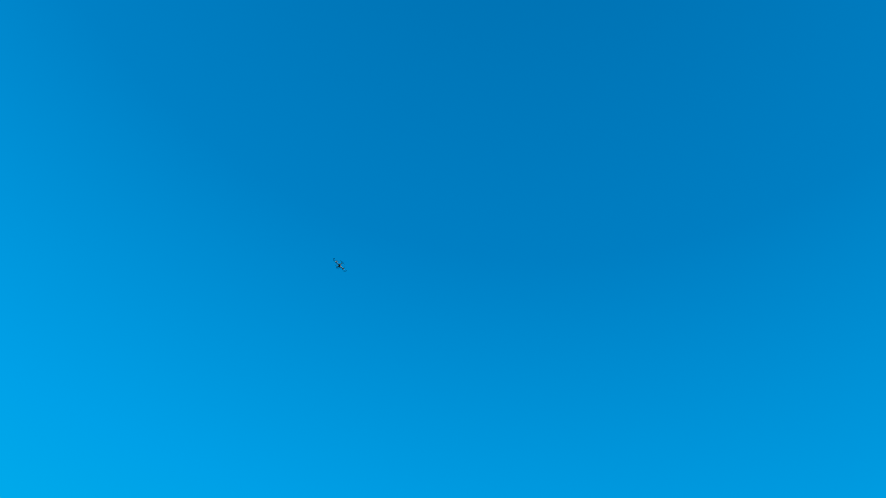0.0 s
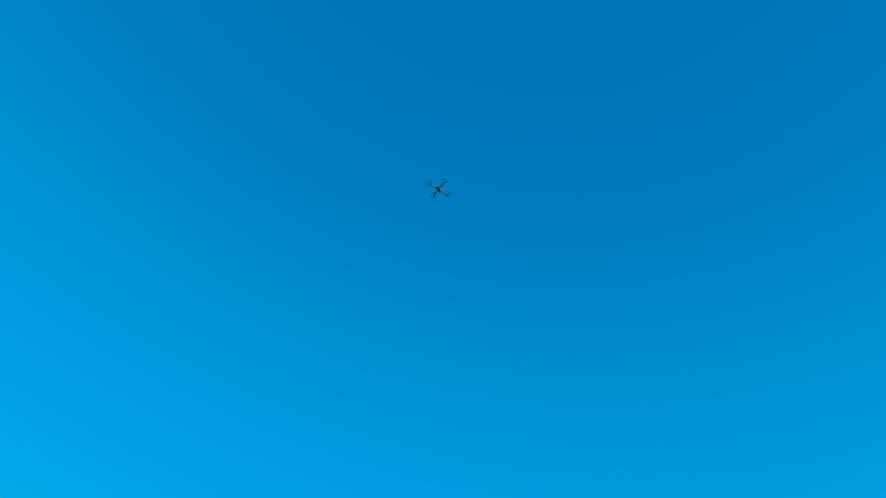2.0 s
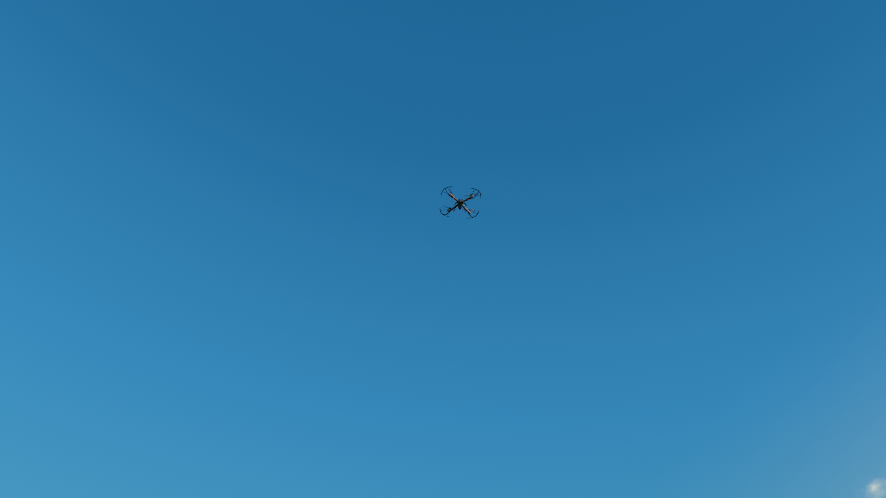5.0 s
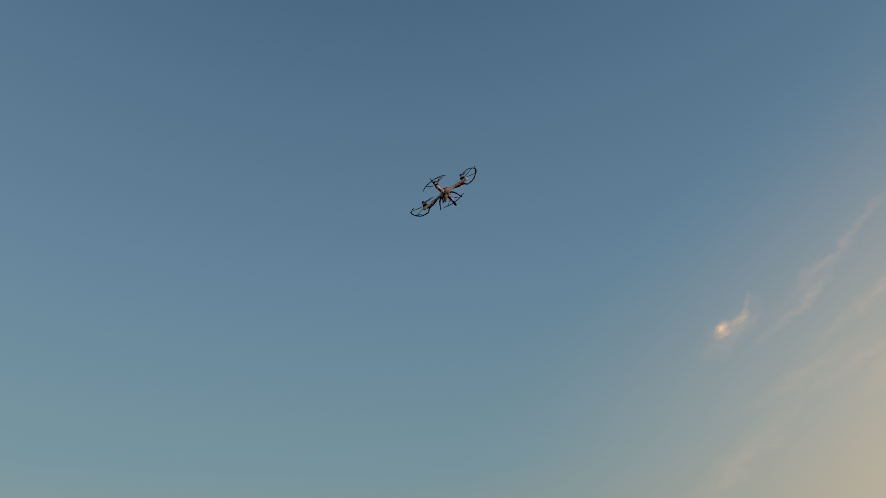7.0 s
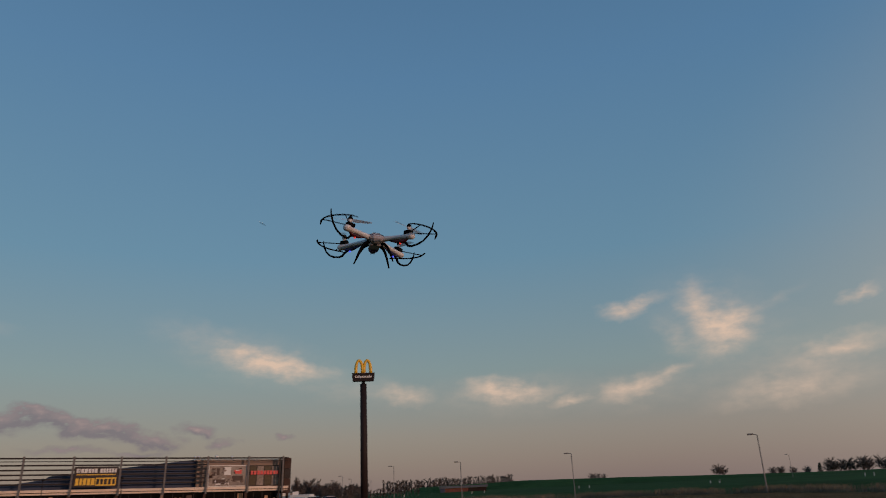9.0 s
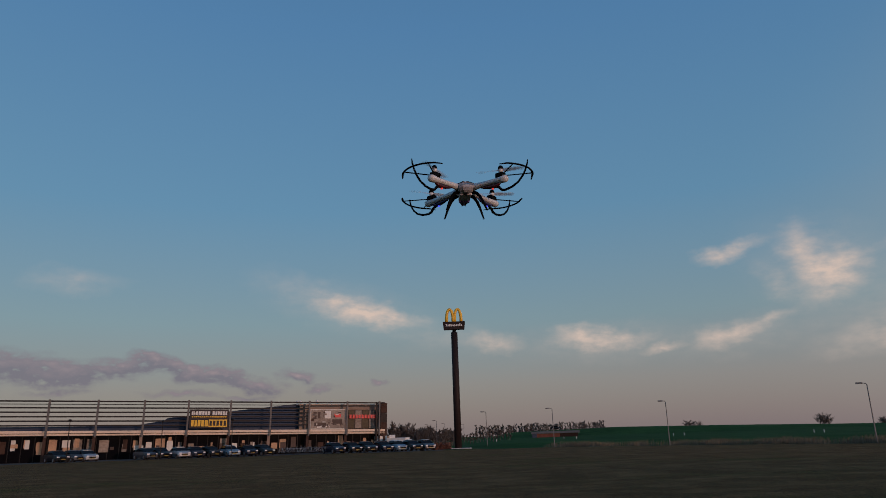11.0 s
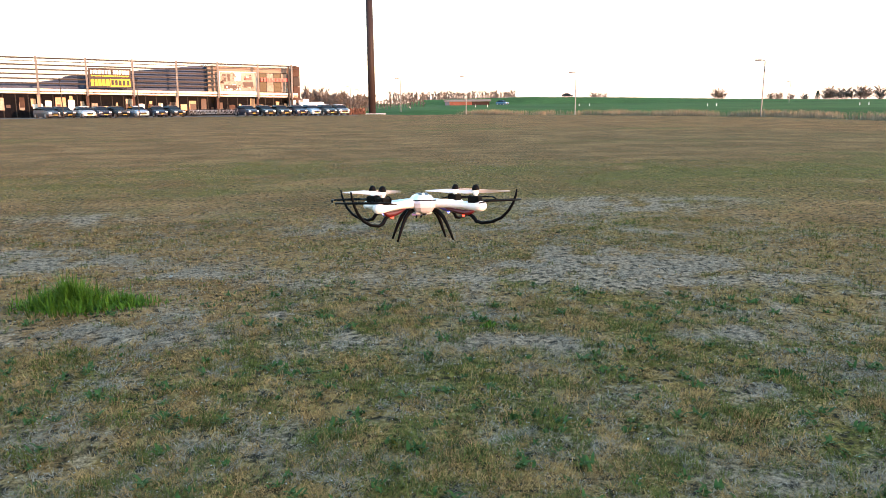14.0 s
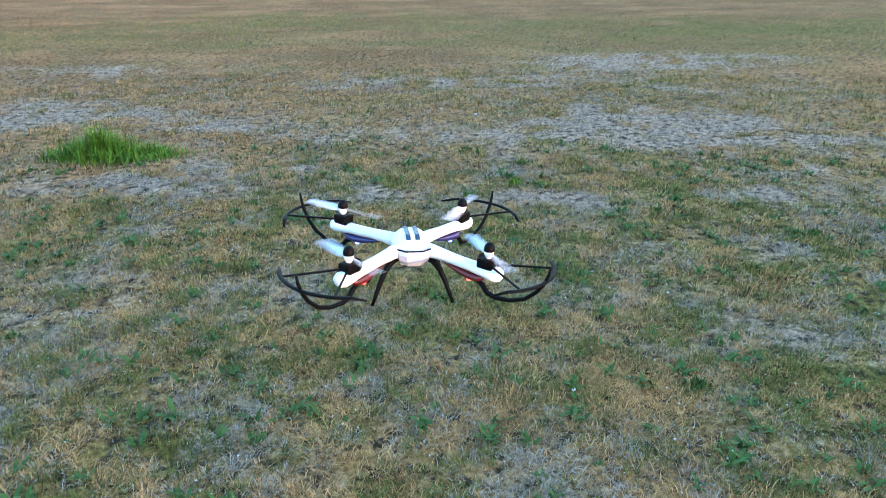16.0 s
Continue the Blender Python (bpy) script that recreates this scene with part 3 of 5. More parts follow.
        first = hub + Vector((math.cos(heading - math.radians(56)) * 0.124, math.sin(heading - math.radians(56)) * 0.126, -0.004))
        last = hub + Vector((math.cos(heading + math.radians(56)) * 0.124, math.sin(heading + math.radians(56)) * 0.126, -0.004))
        guard = part("guard", tube(bmesh.new(), [first, *hoop, last], [0.0022] + [0.0045] * 17 + [0.0022], 6, 0.65), BLACK_PLASTIC, d, "black curved propeller guard", smooth=True)
        for ang in (-31, 31):
            w = math.radians(ang)
            end = hub + Vector((0.121 * math.cos(heading + w), 0.121 * math.sin(heading + w), 0.001))
            begin = hub + Vector((0.012 * math.cos(heading + w), 0.012 * math.sin(heading + w), 0))
            part("spoke", tube(bmesh.new(), [begin, end], 0.0022, 6), BLACK_PLASTIC, guard)
        part("strut", tube(bmesh.new(), [at(r, z) for r, z in ((0.155, -0.027), (0.170, -0.032), (0.182, -0.046), (0.20, -0.050), (0.231, -0.046), (0.260, -0.034), (0.282, -0.014), (0.295, 0.006), (0.303, 0.026), (0.306, 0.042))],
                            [0.004, 0.0053, 0.0055, 0.0047, 0.0044, 0.0042, 0.004, 0.0037, 0.0032, 0.002], 7), BLACK_PLASTIC, guard, smooth=True)
        part("leg", tube(bmesh.new(), [(sx * x, sy * y, z) for x, y, z in ((0.026, 0.02, -0.014), (0.042, 0.030, -0.021), (0.054, 0.038, -0.036), (0.064, 0.045, -0.058), (0.072, 0.050, -0.08), (0.0796, 0.0546, -0.1016))],
                         [0.007, 0.0068, 0.006, 0.005, 0.0042, 0.003], 8), BLACK_PLASTIC, d, "black curved landing leg", smooth=True)
    return d, props


DRONE, PROPS = drone()


# ---- the shop building ----
FACADE = radians(18.0)
TILT = 1.25   # the site falls a little towards the corner
CORNER = Vector((-11.0, 113.5, 0.0))


def bx(az):
    """Place along the facade, from its right corner, at a bearing from the viewer."""
    u, r = Vector((math.cos(FACADE), math.sin(FACADE))), Vector((-math.sin(radians(az)), math.cos(radians(az))))
    c = CORNER.to_2d()
    # c + s u = d r
    det = -u.x * r.y + r.x * u.y
    return (c.x * r.y - r.x * c.y) / det


def by(az, z_or_el, el=True):
    """Height over the corner's foot of what shows at an elevation on the facade."""
    x = bx(az)
    p = CORNER.to_2d() + x * Vector((math.cos(FACADE), math.sin(FACADE)))
    return 1.6 + p.length * math.tan(radians(z_or_el)) + x * math.tan(radians(TILT))


def shop():
    b = thing("shop_building", "long flat shop building with slatted steel frame and lit windows", "building", Matrix.Translation(CORNER) @ pose(0, 0, 0, 0, 0, math.degrees(FACADE)) @ pose(0, 0, 0, 0, TILT, 0))
    posts = [bx(a_) for a_ in (35.9, 32.8, 29.72, 26.64, 23.57, 20.52, 17.49, 14.51, 11.6, 8.67, 6.15)]
    left = posts[0] - 6
    wedge = bx(12.25)
    part("wall", boxed(left, -0.4, 1.6, 26, -2, 3.1), BRICK, b, "dark ground floor wall")
    part("wall", boxed(wedge, -0.9, 1.2, 22, 3.1, 6.95), WARM_WALL, b, "pale rendered upper wall")
    # sloping slate-blue roof behind the frame
    bm = bmesh.new()
    pts = [(left, 3.1), (left, 3.7), (bx(24.5), 3.9), (bx(22.3), 4.6), (bx(22.0), 5.0), (wedge - 0.05, 7.15), (wedge - 0.05, 3.1)]
    f_ = [bm.verts.new((x, 2.4, z)) for x, z in pts]
    g_ = [bm.verts.new((x, 21, z)) for x, z in pts]
    bm.faces.new(f_)
    bm.faces.new(g_[::-1])
    for i in range(len(pts)):
        j = (i + 1) % len(pts)
        bm.faces.new((f_[j], f_[i], g_[i], g_[j]))
    roof = part("roof", bm, ROOF_CLAD, b, "slate blue sloping metal roof cladding")
    for k in range(10):
        z = 3.35 + 0.36 * k
        x0 = bx(22.0) + max(0, (z - 5.0) / 2.15) * (wedge - bx(22.0))
        if x0 < wedge - 1:
            part("cladding_seam", boxed(x0 + 0.3, wedge - 0.1, 2.34, 2.42, z, z + 0.05), ROOF_CLAD, roof)
    part("roof_deck", boxed(wedge - 0.2, -0.2, 1.0, 22.2, 6.95, 7.1, 0.03), FASCIA, b)
    # fascia bands
    part("fascia", boxed(left, -0.3, -0.25, 1.7, 2.86, 3.2, 0.02), FASCIA, b, "cream fascia band")
    part("fascia", boxed(left, -0.3, -0.1, 1.7, 2.55, 2.78, 0.02), FASCIA, b, "cream fascia band")
    # frame of posts and slats
    for x in posts:
        post = part("post", boxed(x - 0.13, x + 0.13, -0.55, -0.27, 2.3, 7.45, 0.02), STEEL, b, "upright galvanised frame post")
    edges = [left, *posts, -0.3]
    for x0, x1 in zip(edges, edges[1:]):
        for z, h in ((7.1, 0.2), (6.74, 0.1), (6.2, 0.2), (5.6, 0.2), (5.0, 0.2), (4.4, 0.2), (3.8, 0.2)):
            if x1 > posts[-3] + 1 and z < 6.5:
                continue
            part("slat", boxed(x0 + 0.14, x1 - 0.14, -0.5, -0.38, z, z + h, 0.01), FRAME_PAINT, b)
    # corner columns and panels
    for x in (-1.7, -1.25):
        part("column", boxed(x - 0.12, x + 0.12, -0.5, -0.2, -1, 7.3, 0.02), FRAME_PAINT, b)
    for z0, z1, mat in ((5.7, 7.2, BRICK), (4.3, 5.65, FRAME_PAINT), (2.2, 4.25, BRICK)):
        part("panel", boxed(-0.95, 0.05, -0.1, 20, z0, z1, 0.02), mat, b)
    part("panel", boxed(-1.6, 0.05, -0.12, 3, -1, 2.15, 0.02), SIGN_WHITE, b, "white lower corner panel")
    # shop front: panes, mullions, pillars, displays behind the glass
    rnd = random.Random(5)
    for x0, x1 in zip(edges, edges[1:]):
        n = 4
        for k in range(n):
            u0, u1 = x0 + (x1 - x0) * k / n, x0 + (x1 - x0) * (k + 1) / n
            w = part("shop_window", boxed(u0 + 0.06, u1 - 0.06, 1.42, 1.5, -1.6, 2.45), GLASS, b, "dark shop window pane")
            part("mullion", boxed(u0 - 0.05, u0 + 0.05, 1.36, 1.58, -2, 2.5), DARK_FRAME, w)
            r = rnd.random()
            for again in range(2 if r < 0.5 else 1):
                h0 = rnd.uniform(0.0, 1.0)
                h1 = min(h0 + rnd.uniform(0.4, 1.7), 2.3)
                s0 = rnd.uniform(0.15, 0.5)
                part("display", boxed(u0 + s0, u0 + s0 + rnd.uniform(0.25, 1.3), 1.34 - 0.02 * again, 1.36 - 0.02 * again, h0, h1), rnd.choice((LIT_GOODS, LIT_GOODS, POSTER, SIGN_WHITE, POSTER, PRINT_DARK, BRICK)), w, "poster in the shop window")
        if rnd.random() < 0.75:
            part("pillar", boxed(x1 - 0.3, x1 + 0.05, -0.2, 0.25, -2, 2.55), WARM_WALL if rnd.random() < 0.4 else BRICK, b)
    # large poster with a kitchen picture
    px0, px1, pz0, pz1 = bx(11.43), bx(8.81), 3.35, by(10, 2.38)
    poster = part("poster", boxed(px0, px1, -0.1, 0.0, pz0, pz1), POSTER, b, "large faded photo banner in brown and cream")
    part("poster_edge", boxed(px0 - 0.12, px1 + 0.12, -0.02, 0.1, pz0 - 0.12, pz1 + 0.12), SIGN_WHITE, poster)
    for fx, fz, w, h, mat in ((0.06, 0.5, 0.1, 0.4, PRINT_DARK), (0.2, 0.55, 0.07, 0.35, PRINT_DARK), (0.4, 0.55, 0.18, 0.4, SIGN_WHITE), (0.1, 0.12, 0.35, 0.2, PRINT_DARK), (0.25, 0.05, 0.3, 0.1, SIGN_WHITE), (0.62, 0.25, 0.3, 0.25, PRINT_DARK), (0.68, 0.6, 0.2, 0.2, SIGN_RED)):
        part("print", boxed(px0 + fx * (px1 - px0), px0 + (fx + w) * (px1 - px0), -0.112, -0.1, pz0 + fz * (pz1 - pz0), pz0 + (fz + h) * (pz1 - pz0)), mat, poster)
    for k in range(34):
        fx, fz = rnd.random() * 0.9, rnd.random() * 0.85
        part("print", boxed(px0 + fx * (px1 - px0), px0 + (fx + rnd.uniform(0.03, 0.1)) * (px1 - px0), -0.118, -0.112, pz0 + fz * (pz1 - pz0), pz0 + (fz + rnd.uniform(0.03, 0.13)) * (pz1 - pz0)), rnd.choice((POSTER, PRINT_DARK, SIGN_WHITE, BRICK, WARM_WALL)), poster)
    # glazed bay with red lettering shown as bars
    BAY_GLASS = material("bay_glass", (0.05, 0.04, 0.036), 0.08, vary=0.4, scale=0.4)
    gx0, gx1 = bx(8.5), bx(6.3)
    bay = part("glazed_bay", boxed(gx0, gx1, 0.9, 1.0, 3.3, 6.2), FRAME_PAINT, b, "upper glazed bay")
    for k in range(4):
        u0, u1 = gx0 + (gx1 - gx0) * k / 4, gx0 + (gx1 - gx0) * (k + 1) / 4
        part("pane", boxed(u0 + 0.06, u1 - 0.06, 0.86, 0.9, 3.4, 6.1), BAY_GLASS if k % 2 == 0 else POSTER, bay)
    for k in range(9):
        u0 = gx0 + 0.1 + (gx1 - gx0 - 0.2) * k / 9
        part("lettering_bar", boxed(u0, u0 + 0.33, -0.1, -0.02, 4.85, 5.4), SIGN_RED, bay, "red lettering bar")
    # sign board
    sx0, sx1 = bx(20.40), bx(17.62)
    sz0, sz1 = 3.45, by(19, 2.62)
    sign = part("sign_board", boxed(sx0, sx1, -0.75, -0.55, sz0, sz1, 0.02), SIGN_BOARD, b, "dark sign board with white and yellow lettering bars")
    w, h = sx1 - sx0, sz1 - sz0
    for k, (f0, f1) in enumerate(((0.05, 0.095), (0.11, 0.13), (0.15, 0.21), (0.225, 0.30), (0.315, 0.375), (0.39, 0.44), (0.455, 0.52), (0.58, 0.64), (0.655, 0.705), (0.72, 0.765), (0.78, 0.83), (0.845, 0.9), (0.915, 0.96))):
        part("lettering_bar", boxed(sx0 + f0 * w, sx0 + f1 * w, -0.78, -0.75, sz0 + 0.70 * h, sz0 + 0.9 * h), SIGN_WHITE, sign, "white lettering bar")
    for k in range(18):
        f0 = 0.06 + 0.05 * k
        part("lettering_bar", boxed(sx0 + f0 * w, sx0 + (f0 + 0.036) * w, -0.77, -0.75, sz0 + 0.575 * h, sz0 + 0.635 * h), SIGN_YELLOW, sign, "yellow lettering bar")
    for f0, f1 in ((0.05, 0.12), (0.14, 0.2), (0.22, 0.29), (0.31, 0.38), (0.40, 0.48)):
        part("lettering_bar", boxed(sx0 + f0 * w, sx0 + f1 * w, -0.78, -0.75, sz0 + 0.1 * h, sz0 + 0.43 * h), SIGN_YELLOW, sign, "yellow lettering bar")
    plate = part("sign_plate", boxed(sx0 + 0.5 * w, sx0 + 0.97 * w, -0.78, -0.75, sz0 + 0.07 * h, sz0 + 0.46 * h), SIGN_YELLOW, sign, "yellow plate")
    for f0 in (0.52, 0.61, 0.70, 0.79, 0.885):
        part("lettering_bar", boxed(sx0 + f0 * w, sx0 + (f0 + 0.062) * w, -0.8, -0.78, sz0 + 0.13 * h, sz0 + 0.40 * h), SIGN_BOARD, sign, "dark lettering bar")
    for a_, r, hh in ((12.45, 0.2, 0.35), (12.2, 0.2, 0.4), (10.9, 0.22, 0.5), (9.77, 0.2, 0.35)):
        x = bx(a_)
        v = part("roof_vent", lathe(bmesh.new(), ((0.12, 6.9), (0.12, 7.1 + hh * 0.5), (r, 7.1 + hh * 0.55), (r, 7.1 + hh), (0.05, 7.2 + hh)), 10, Matrix.Translation((x, 1.5, 0))), SIGN_WHITE, b, "pale roof vent cowl")
    return b


shop()


# ---- pylon sign ----
def pylon():
    p = thing("pylon_sign", "tall dark brown pylon with two yellow arches on top", "pylon sign", Matrix.Translation((0.2, 105, 0)))
    part("footing", boxed(-1.9, 1.9, -1.2, 1.2, -0.2, 0.12, 0.03), CONCRETE, p, "pale concrete footing")
    part("pole", tube(bmesh.new(), [(0, 0, 0), (0, 0, 8), (0, 0, 16.8)], [0.52, 0.5, 0.48], 20), PYLON_BROWN, p, "dark brown steel pole", smooth=True)
    part("neck", tube(bmesh.new(), [(0, 0, 16.8), (0, 0, 17.3)], 0.28, 14), BLACK_PLASTIC, p)
    bm = boxed(-1.55, 1.55, -0.35, 0.35, 17.2, 18.4)
    for v in bm.verts:
        if v.co.z > 18:
            v.co.x *= 1.08
    head = part("sign_box", bm, PYLON_BROWN, p, "dark brown sign box with white bars")
    for k in range(10):
        x = -1.22 + 0.25 * k
        part("lettering_bar", boxed(x, x + 0.19, -0.39, -0.35, 17.68, 17.68 + (0.36 if k in (0, 2, 8) else 0.26)), SIGN_WHITE, head, "white lettering bar")
    for s in (-1, 1):
        pts = []
        for i in range(17):
            k = math.pi * i / 16
            pts.append((s * 0.6 - 0.5 * math.cos(k), 0, 18.35 + 1.95 * math.sin(k) ** 0.8))
        part("arch", tube(bmesh.new(), pts, [0.25 - 0.05 * math.sin(math.pi * i / 16) for i in range(17)], 8), SIGN_YELLOW, p, "yellow arch", smooth=True)
    return p


pylon()


# ---- street lamps ----
def street_lamp(m, h=5.1):
    s = thing("street_lamp", "slim grey street lamp with a short arm", "street lamp", m, "street lamps")
    part("pole", tube(bmesh.new(), [(0, 0, -0.2), (0, 0, 1), (0, 0, h - 0.12), (-0.1, 0, h - 0.02), (-0.35, 0, h)], [0.065, 0.058, 0.042, 0.035, 0.03], 8), LAMP_GREY, s, smooth=True)
    part("lamp_head", boxed(-0.85, -0.3, -0.11, 0.11, h - 0.06, h + 0.08, 0.03), LAMP_GREY, s)
    return s


first_lamp = street_lamp(Matrix.Translation(spot(-29.71, 72, -0.05)) @ pose(0, 0, 0, 0, 0, -25))
for az, d in ((-16.2, 86.5), (-7.6, 95.5), (-2.39, 113)):
    copy_thing(first_lamp, Matrix.Translation(spot(az, d, height(az, d) - 0.03)) @ pose(0, 0, 0, 0, 0, az))
for az, d, k in ((1.55, 150, 1.0), (0.9, 210, 1.1), (-0.6, 240, 1.1), (-31.5, 190, 1.0), (2.2, 190, 1.0)):
    copy_thing(first_lamp, Matrix.Translation(spot(az, d, height(az, d) - 0.03)) @ pose(0, 0, 0, 0, 0, az) @ Matrix.Diagonal((k, k, k, 1)))


def lot_mast(m):
    s = thing("parking_mast", "thin dark parking lot lamp mast", "lamp mast", m, "parking masts")
    part("pole", tube(bmesh.new(), [(0, 0, -0.3), (0, 0, 4.6)], [0.07, 0.045], 8), DARK_FRAME, s)
    part("lamp_head", lathe(bmesh.new(), ((0.05, 4.5), (0.16, 4.6), (0.2, 4.72), (0.05, 4.8)), 10), DARK_FRAME, s)
    return s


first_mast = lot_mast(Matrix.Translation(spot(28.3, 98, 0.4)))
for az in (22.2, 17.25):
    copy_thing(first_mast, Matrix.Translation(spot(az, 98, height(az, 98))))


# ---- vehicles ----
def loft(bm, sections):
    """Rings of a body along y: (y, low, high, half width, top half width)."""
    rings = []
    for y, z0, z1, w, wt in sections:
        zm = z0 + (z1 - z0) * 0.55
        rings.append([bm.verts.new(v) for v in ((-w * 0.92, y, z0), (-w, y, zm), (-wt, y, z1), (wt, y, z1), (w, y, zm), (w * 0.92, y, z0))])
    for a_, b_ in zip(rings, rings[1:]):
        for j in range(6):
            bm.faces.new((a_[j], a_[(j + 1) % 6], b_[(j + 1) % 6], b_[j]))
    bm.faces.new(rings[0][::-1])
    bm.faces.new(rings[-1])
    bmesh.ops.recalc_face_normals(bm, faces=bm.faces)
    return bm


def wheel(parent, x, y, r=0.31):
    turn = Matrix.Translation((x, y, r)) @ pose(0, 0, 0, 0, 90, 0)
    w = part("wheel", lathe(bmesh.new(), ((r * 0.7, -0.1), (r * 0.95, -0.1), (r, -0.06), (r, 0.06), (r * 0.95, 0.1), (r * 0.7, 0.1)), 16, turn), TYRE, parent, "black tyre")
    part("rim", lathe(bmesh.new(), ((r * 0.3, -0.105), (r * 0.66, -0.105), (r * 0.66, 0.105), (r * 0.3, 0.105)), 12, turn), RIM, w)


def car(paint, label, m, group="parked cars", tall=0.0):
    """Front along -y."""
    c = thing("car", label, "car", m, group)
    part("body", loft(bmesh.new(), ((-2.1, 0.32, 0.62, 0.66, 0.55), (-2.02, 0.24, 0.74, 0.82, 0.72), (-1.6, 0.2, 0.86, 0.87, 0.78), (-0.9, 0.2, 0.98, 0.88, 0.8), (0.4, 0.2, 1.0, 0.88, 0.8), (1.5, 0.2, 1.02, 0.87, 0.78), (2.0, 0.26, 0.98, 0.82, 0.72), (2.1, 0.36, 0.8, 0.7, 0.6))), paint, c)
    part("cabin_glass", loft(bmesh.new(), ((-1.05, 0.94, 0.98, 0.76, 0.74), (-0.35, 0.94, 1.40 + tall, 0.77, 0.6), (0.9, 0.94, 1.42 + tall, 0.77, 0.6), (1.75, 0.94, 1.02, 0.74, 0.7))), CAR_GLASS, c, "dark tinted windows")
    part("roof", loft(bmesh.new(), ((-0.42, 1.36 + tall, 1.41 + tall, 0.6, 0.52), (0.2, 1.39 + tall, 1.47 + tall, 0.62, 0.54), (1.0, 1.37 + tall, 1.43 + tall, 0.6, 0.5))), paint, c)
    for x in (-0.8, 0.8):
        for y in (-1.3, 1.3):
            wheel(c, x, y)
    for x in (-0.58, 0.58):
        part("headlight", boxed(x - 0.17, x + 0.17, -2.1, -1.9, 0.6, 0.75, 0.03), HEADLIGHT, c)
        part("tail_light", boxed(x - 0.15, x + 0.15, 2.0, 2.1, 0.7, 0.85, 0.02), RED_PLASTIC, c)
    part("grille", boxed(-0.42, 0.42, -2.12, -2.0, 0.42, 0.6, 0.02), BLACK_PLASTIC, c)
    part("number_plate", boxed(-0.26, 0.26, -2.14, -2.11, 0.36, 0.46), PLATE, c, "plain number plate bar")
    return c


def paint(name, colour, metal=0.3):
    return material(name, colour, 0.38, metal, vary=0.06, scale=3, coat=0.1, spec=0.3)


PLATE = material("plate_yellow", (0.3, 0.2, 0.03), 0.6, vary=0.1, scale=4)
PAINTS = [(paint("silver_paint", (0.45, 0.45, 0.46), 0.5), "silver"), (paint("navy_paint", (0.012, 0.015, 0.032)), "dark blue"),
          (paint("black_paint", (0.012, 0.012, 0.014)), "black"), (paint("pale_blue_paint", (0.22, 0.29, 0.36), 0.4), "pale blue"), (paint("grey_paint", (0.09, 0.09, 0.1), 0.5), "dark grey")]
protos = {}
ROW = ((28.9, 2), (27.9, 4), (27.1, 0), (23.2, 4), (22.3, 2), (20.9, 0), (19.85, 1), (18.8, 2), (17.4, 3), (16.1, 1), (15.0, 2), (9.6, 1), (8.3, 2), (7.1, 2), (5.85, 1), (4.75, 3), (3.6, 2), (2.5, 4))
rnd = random.Random(3)
for az, k in ROW:
    d = 100.5 + rnd.uniform(-0.4, 0.5) if az < 12 else 101.5 + (az - 12) * 0.15
    p = spot(az, d)
    m = Matrix.Translation((p.x, p.y, height(az, d) + 0.01)) @ pose(0, 0, 0, 0, 0, az + rnd.uniform(18, 30))
    if k in protos:
        copy_thing(protos[k], m)
    else:
        protos[k] = car(PAINTS[k][0], PAINTS[k][1] + " car parked in front of the shop", m, tall=0.0)
# white delivery van behind the row
van = thing("van", "white delivery van parked behind the cars", "van", Matrix.Translation(spot(4.3, 112, 0)) @ pose(0, 0, 0, 0, 0, 70) @ Matrix.Diagonal((0.8, 0.8, 0.8, 1)))
part("cargo_box", boxed(-1.0, 1.0, -1.2, 2.8, 0.45, 2.3, 0.06), SIGN_WHITE, van)
part("cab", loft(bmesh.new(), ((-2.6, 0.4, 1.0, 0.9, 0.8), (-2.2, 0.3, 1.2, 0.95, 0.85), (-1.6, 0.3, 1.95, 0.95, 0.8), (-1.2, 0.3, 2.0, 0.95, 0.8))), SIGN_WHITE, van)
for x in (-0.85, 0.85):
    for y in (-1.8, 1.8):
        wheel(van, x, y, 0.34)


# ---- bicycles ----
def bicycle(m):
    b = thing("bicycle", "parked bicycle in the rack before the shop", "bicycle", m, "parked bicycles")
    for y in (-0.52, 0.52):
        ring = [(0, y + 0.33 * math.cos(2 * math.pi * i / 18), 0.34 + 0.33 * math.sin(2 * math.pi * i / 18)) for i in range(19)]
        part("wheel", tube(bmesh.new(), ring, 0.018, 5, caps=False), TYRE, b)
    bm = bmesh.new()
    for p, q in (((0, 0.52, 0.34), (0, 0.2, 0.36)), ((0, 0.2, 0.36), (0, 0.28, 0.85)), ((0, 0.28, 0.8), (0, -0.36, 0.82)), ((0, 0.2, 0.36), (0, -0.36, 0.78)), ((0, -0.52, 0.34), (0, -0.36, 0.95)), ((0, 0.52, 0.34), (0, 0.27, 0.8))):
        tube(bm, [p, q], 0.02, 6)
    part("frame", bm, RIM, b)
    part("saddle", boxed(-0.08, 0.08, 0.16, 0.42, 0.87, 0.94, 0.02), TYRE, b)
    part("handlebar", tube(bmesh.new(), [(-0.28, -0.25, 1.0), (-0.2, -0.35, 1.02), (0.2, -0.35, 1.02), (0.28, -0.25, 1.0)], 0.016, 6), STEEL, b)
    return b


first_bike = None
for i in range(13):
    az = 13.6 - 0.27 * i
    m = Matrix.Translation(spot(az, 101 + 0.3 * (i % 3), height(az, 101))) @ pose(0, 0, 0, 0, 6 if i % 2 else -5, az + 40 + 25 * (i % 4))
    first_bike = copy_thing(first_bike, m) if first_bike else bicycle(m)


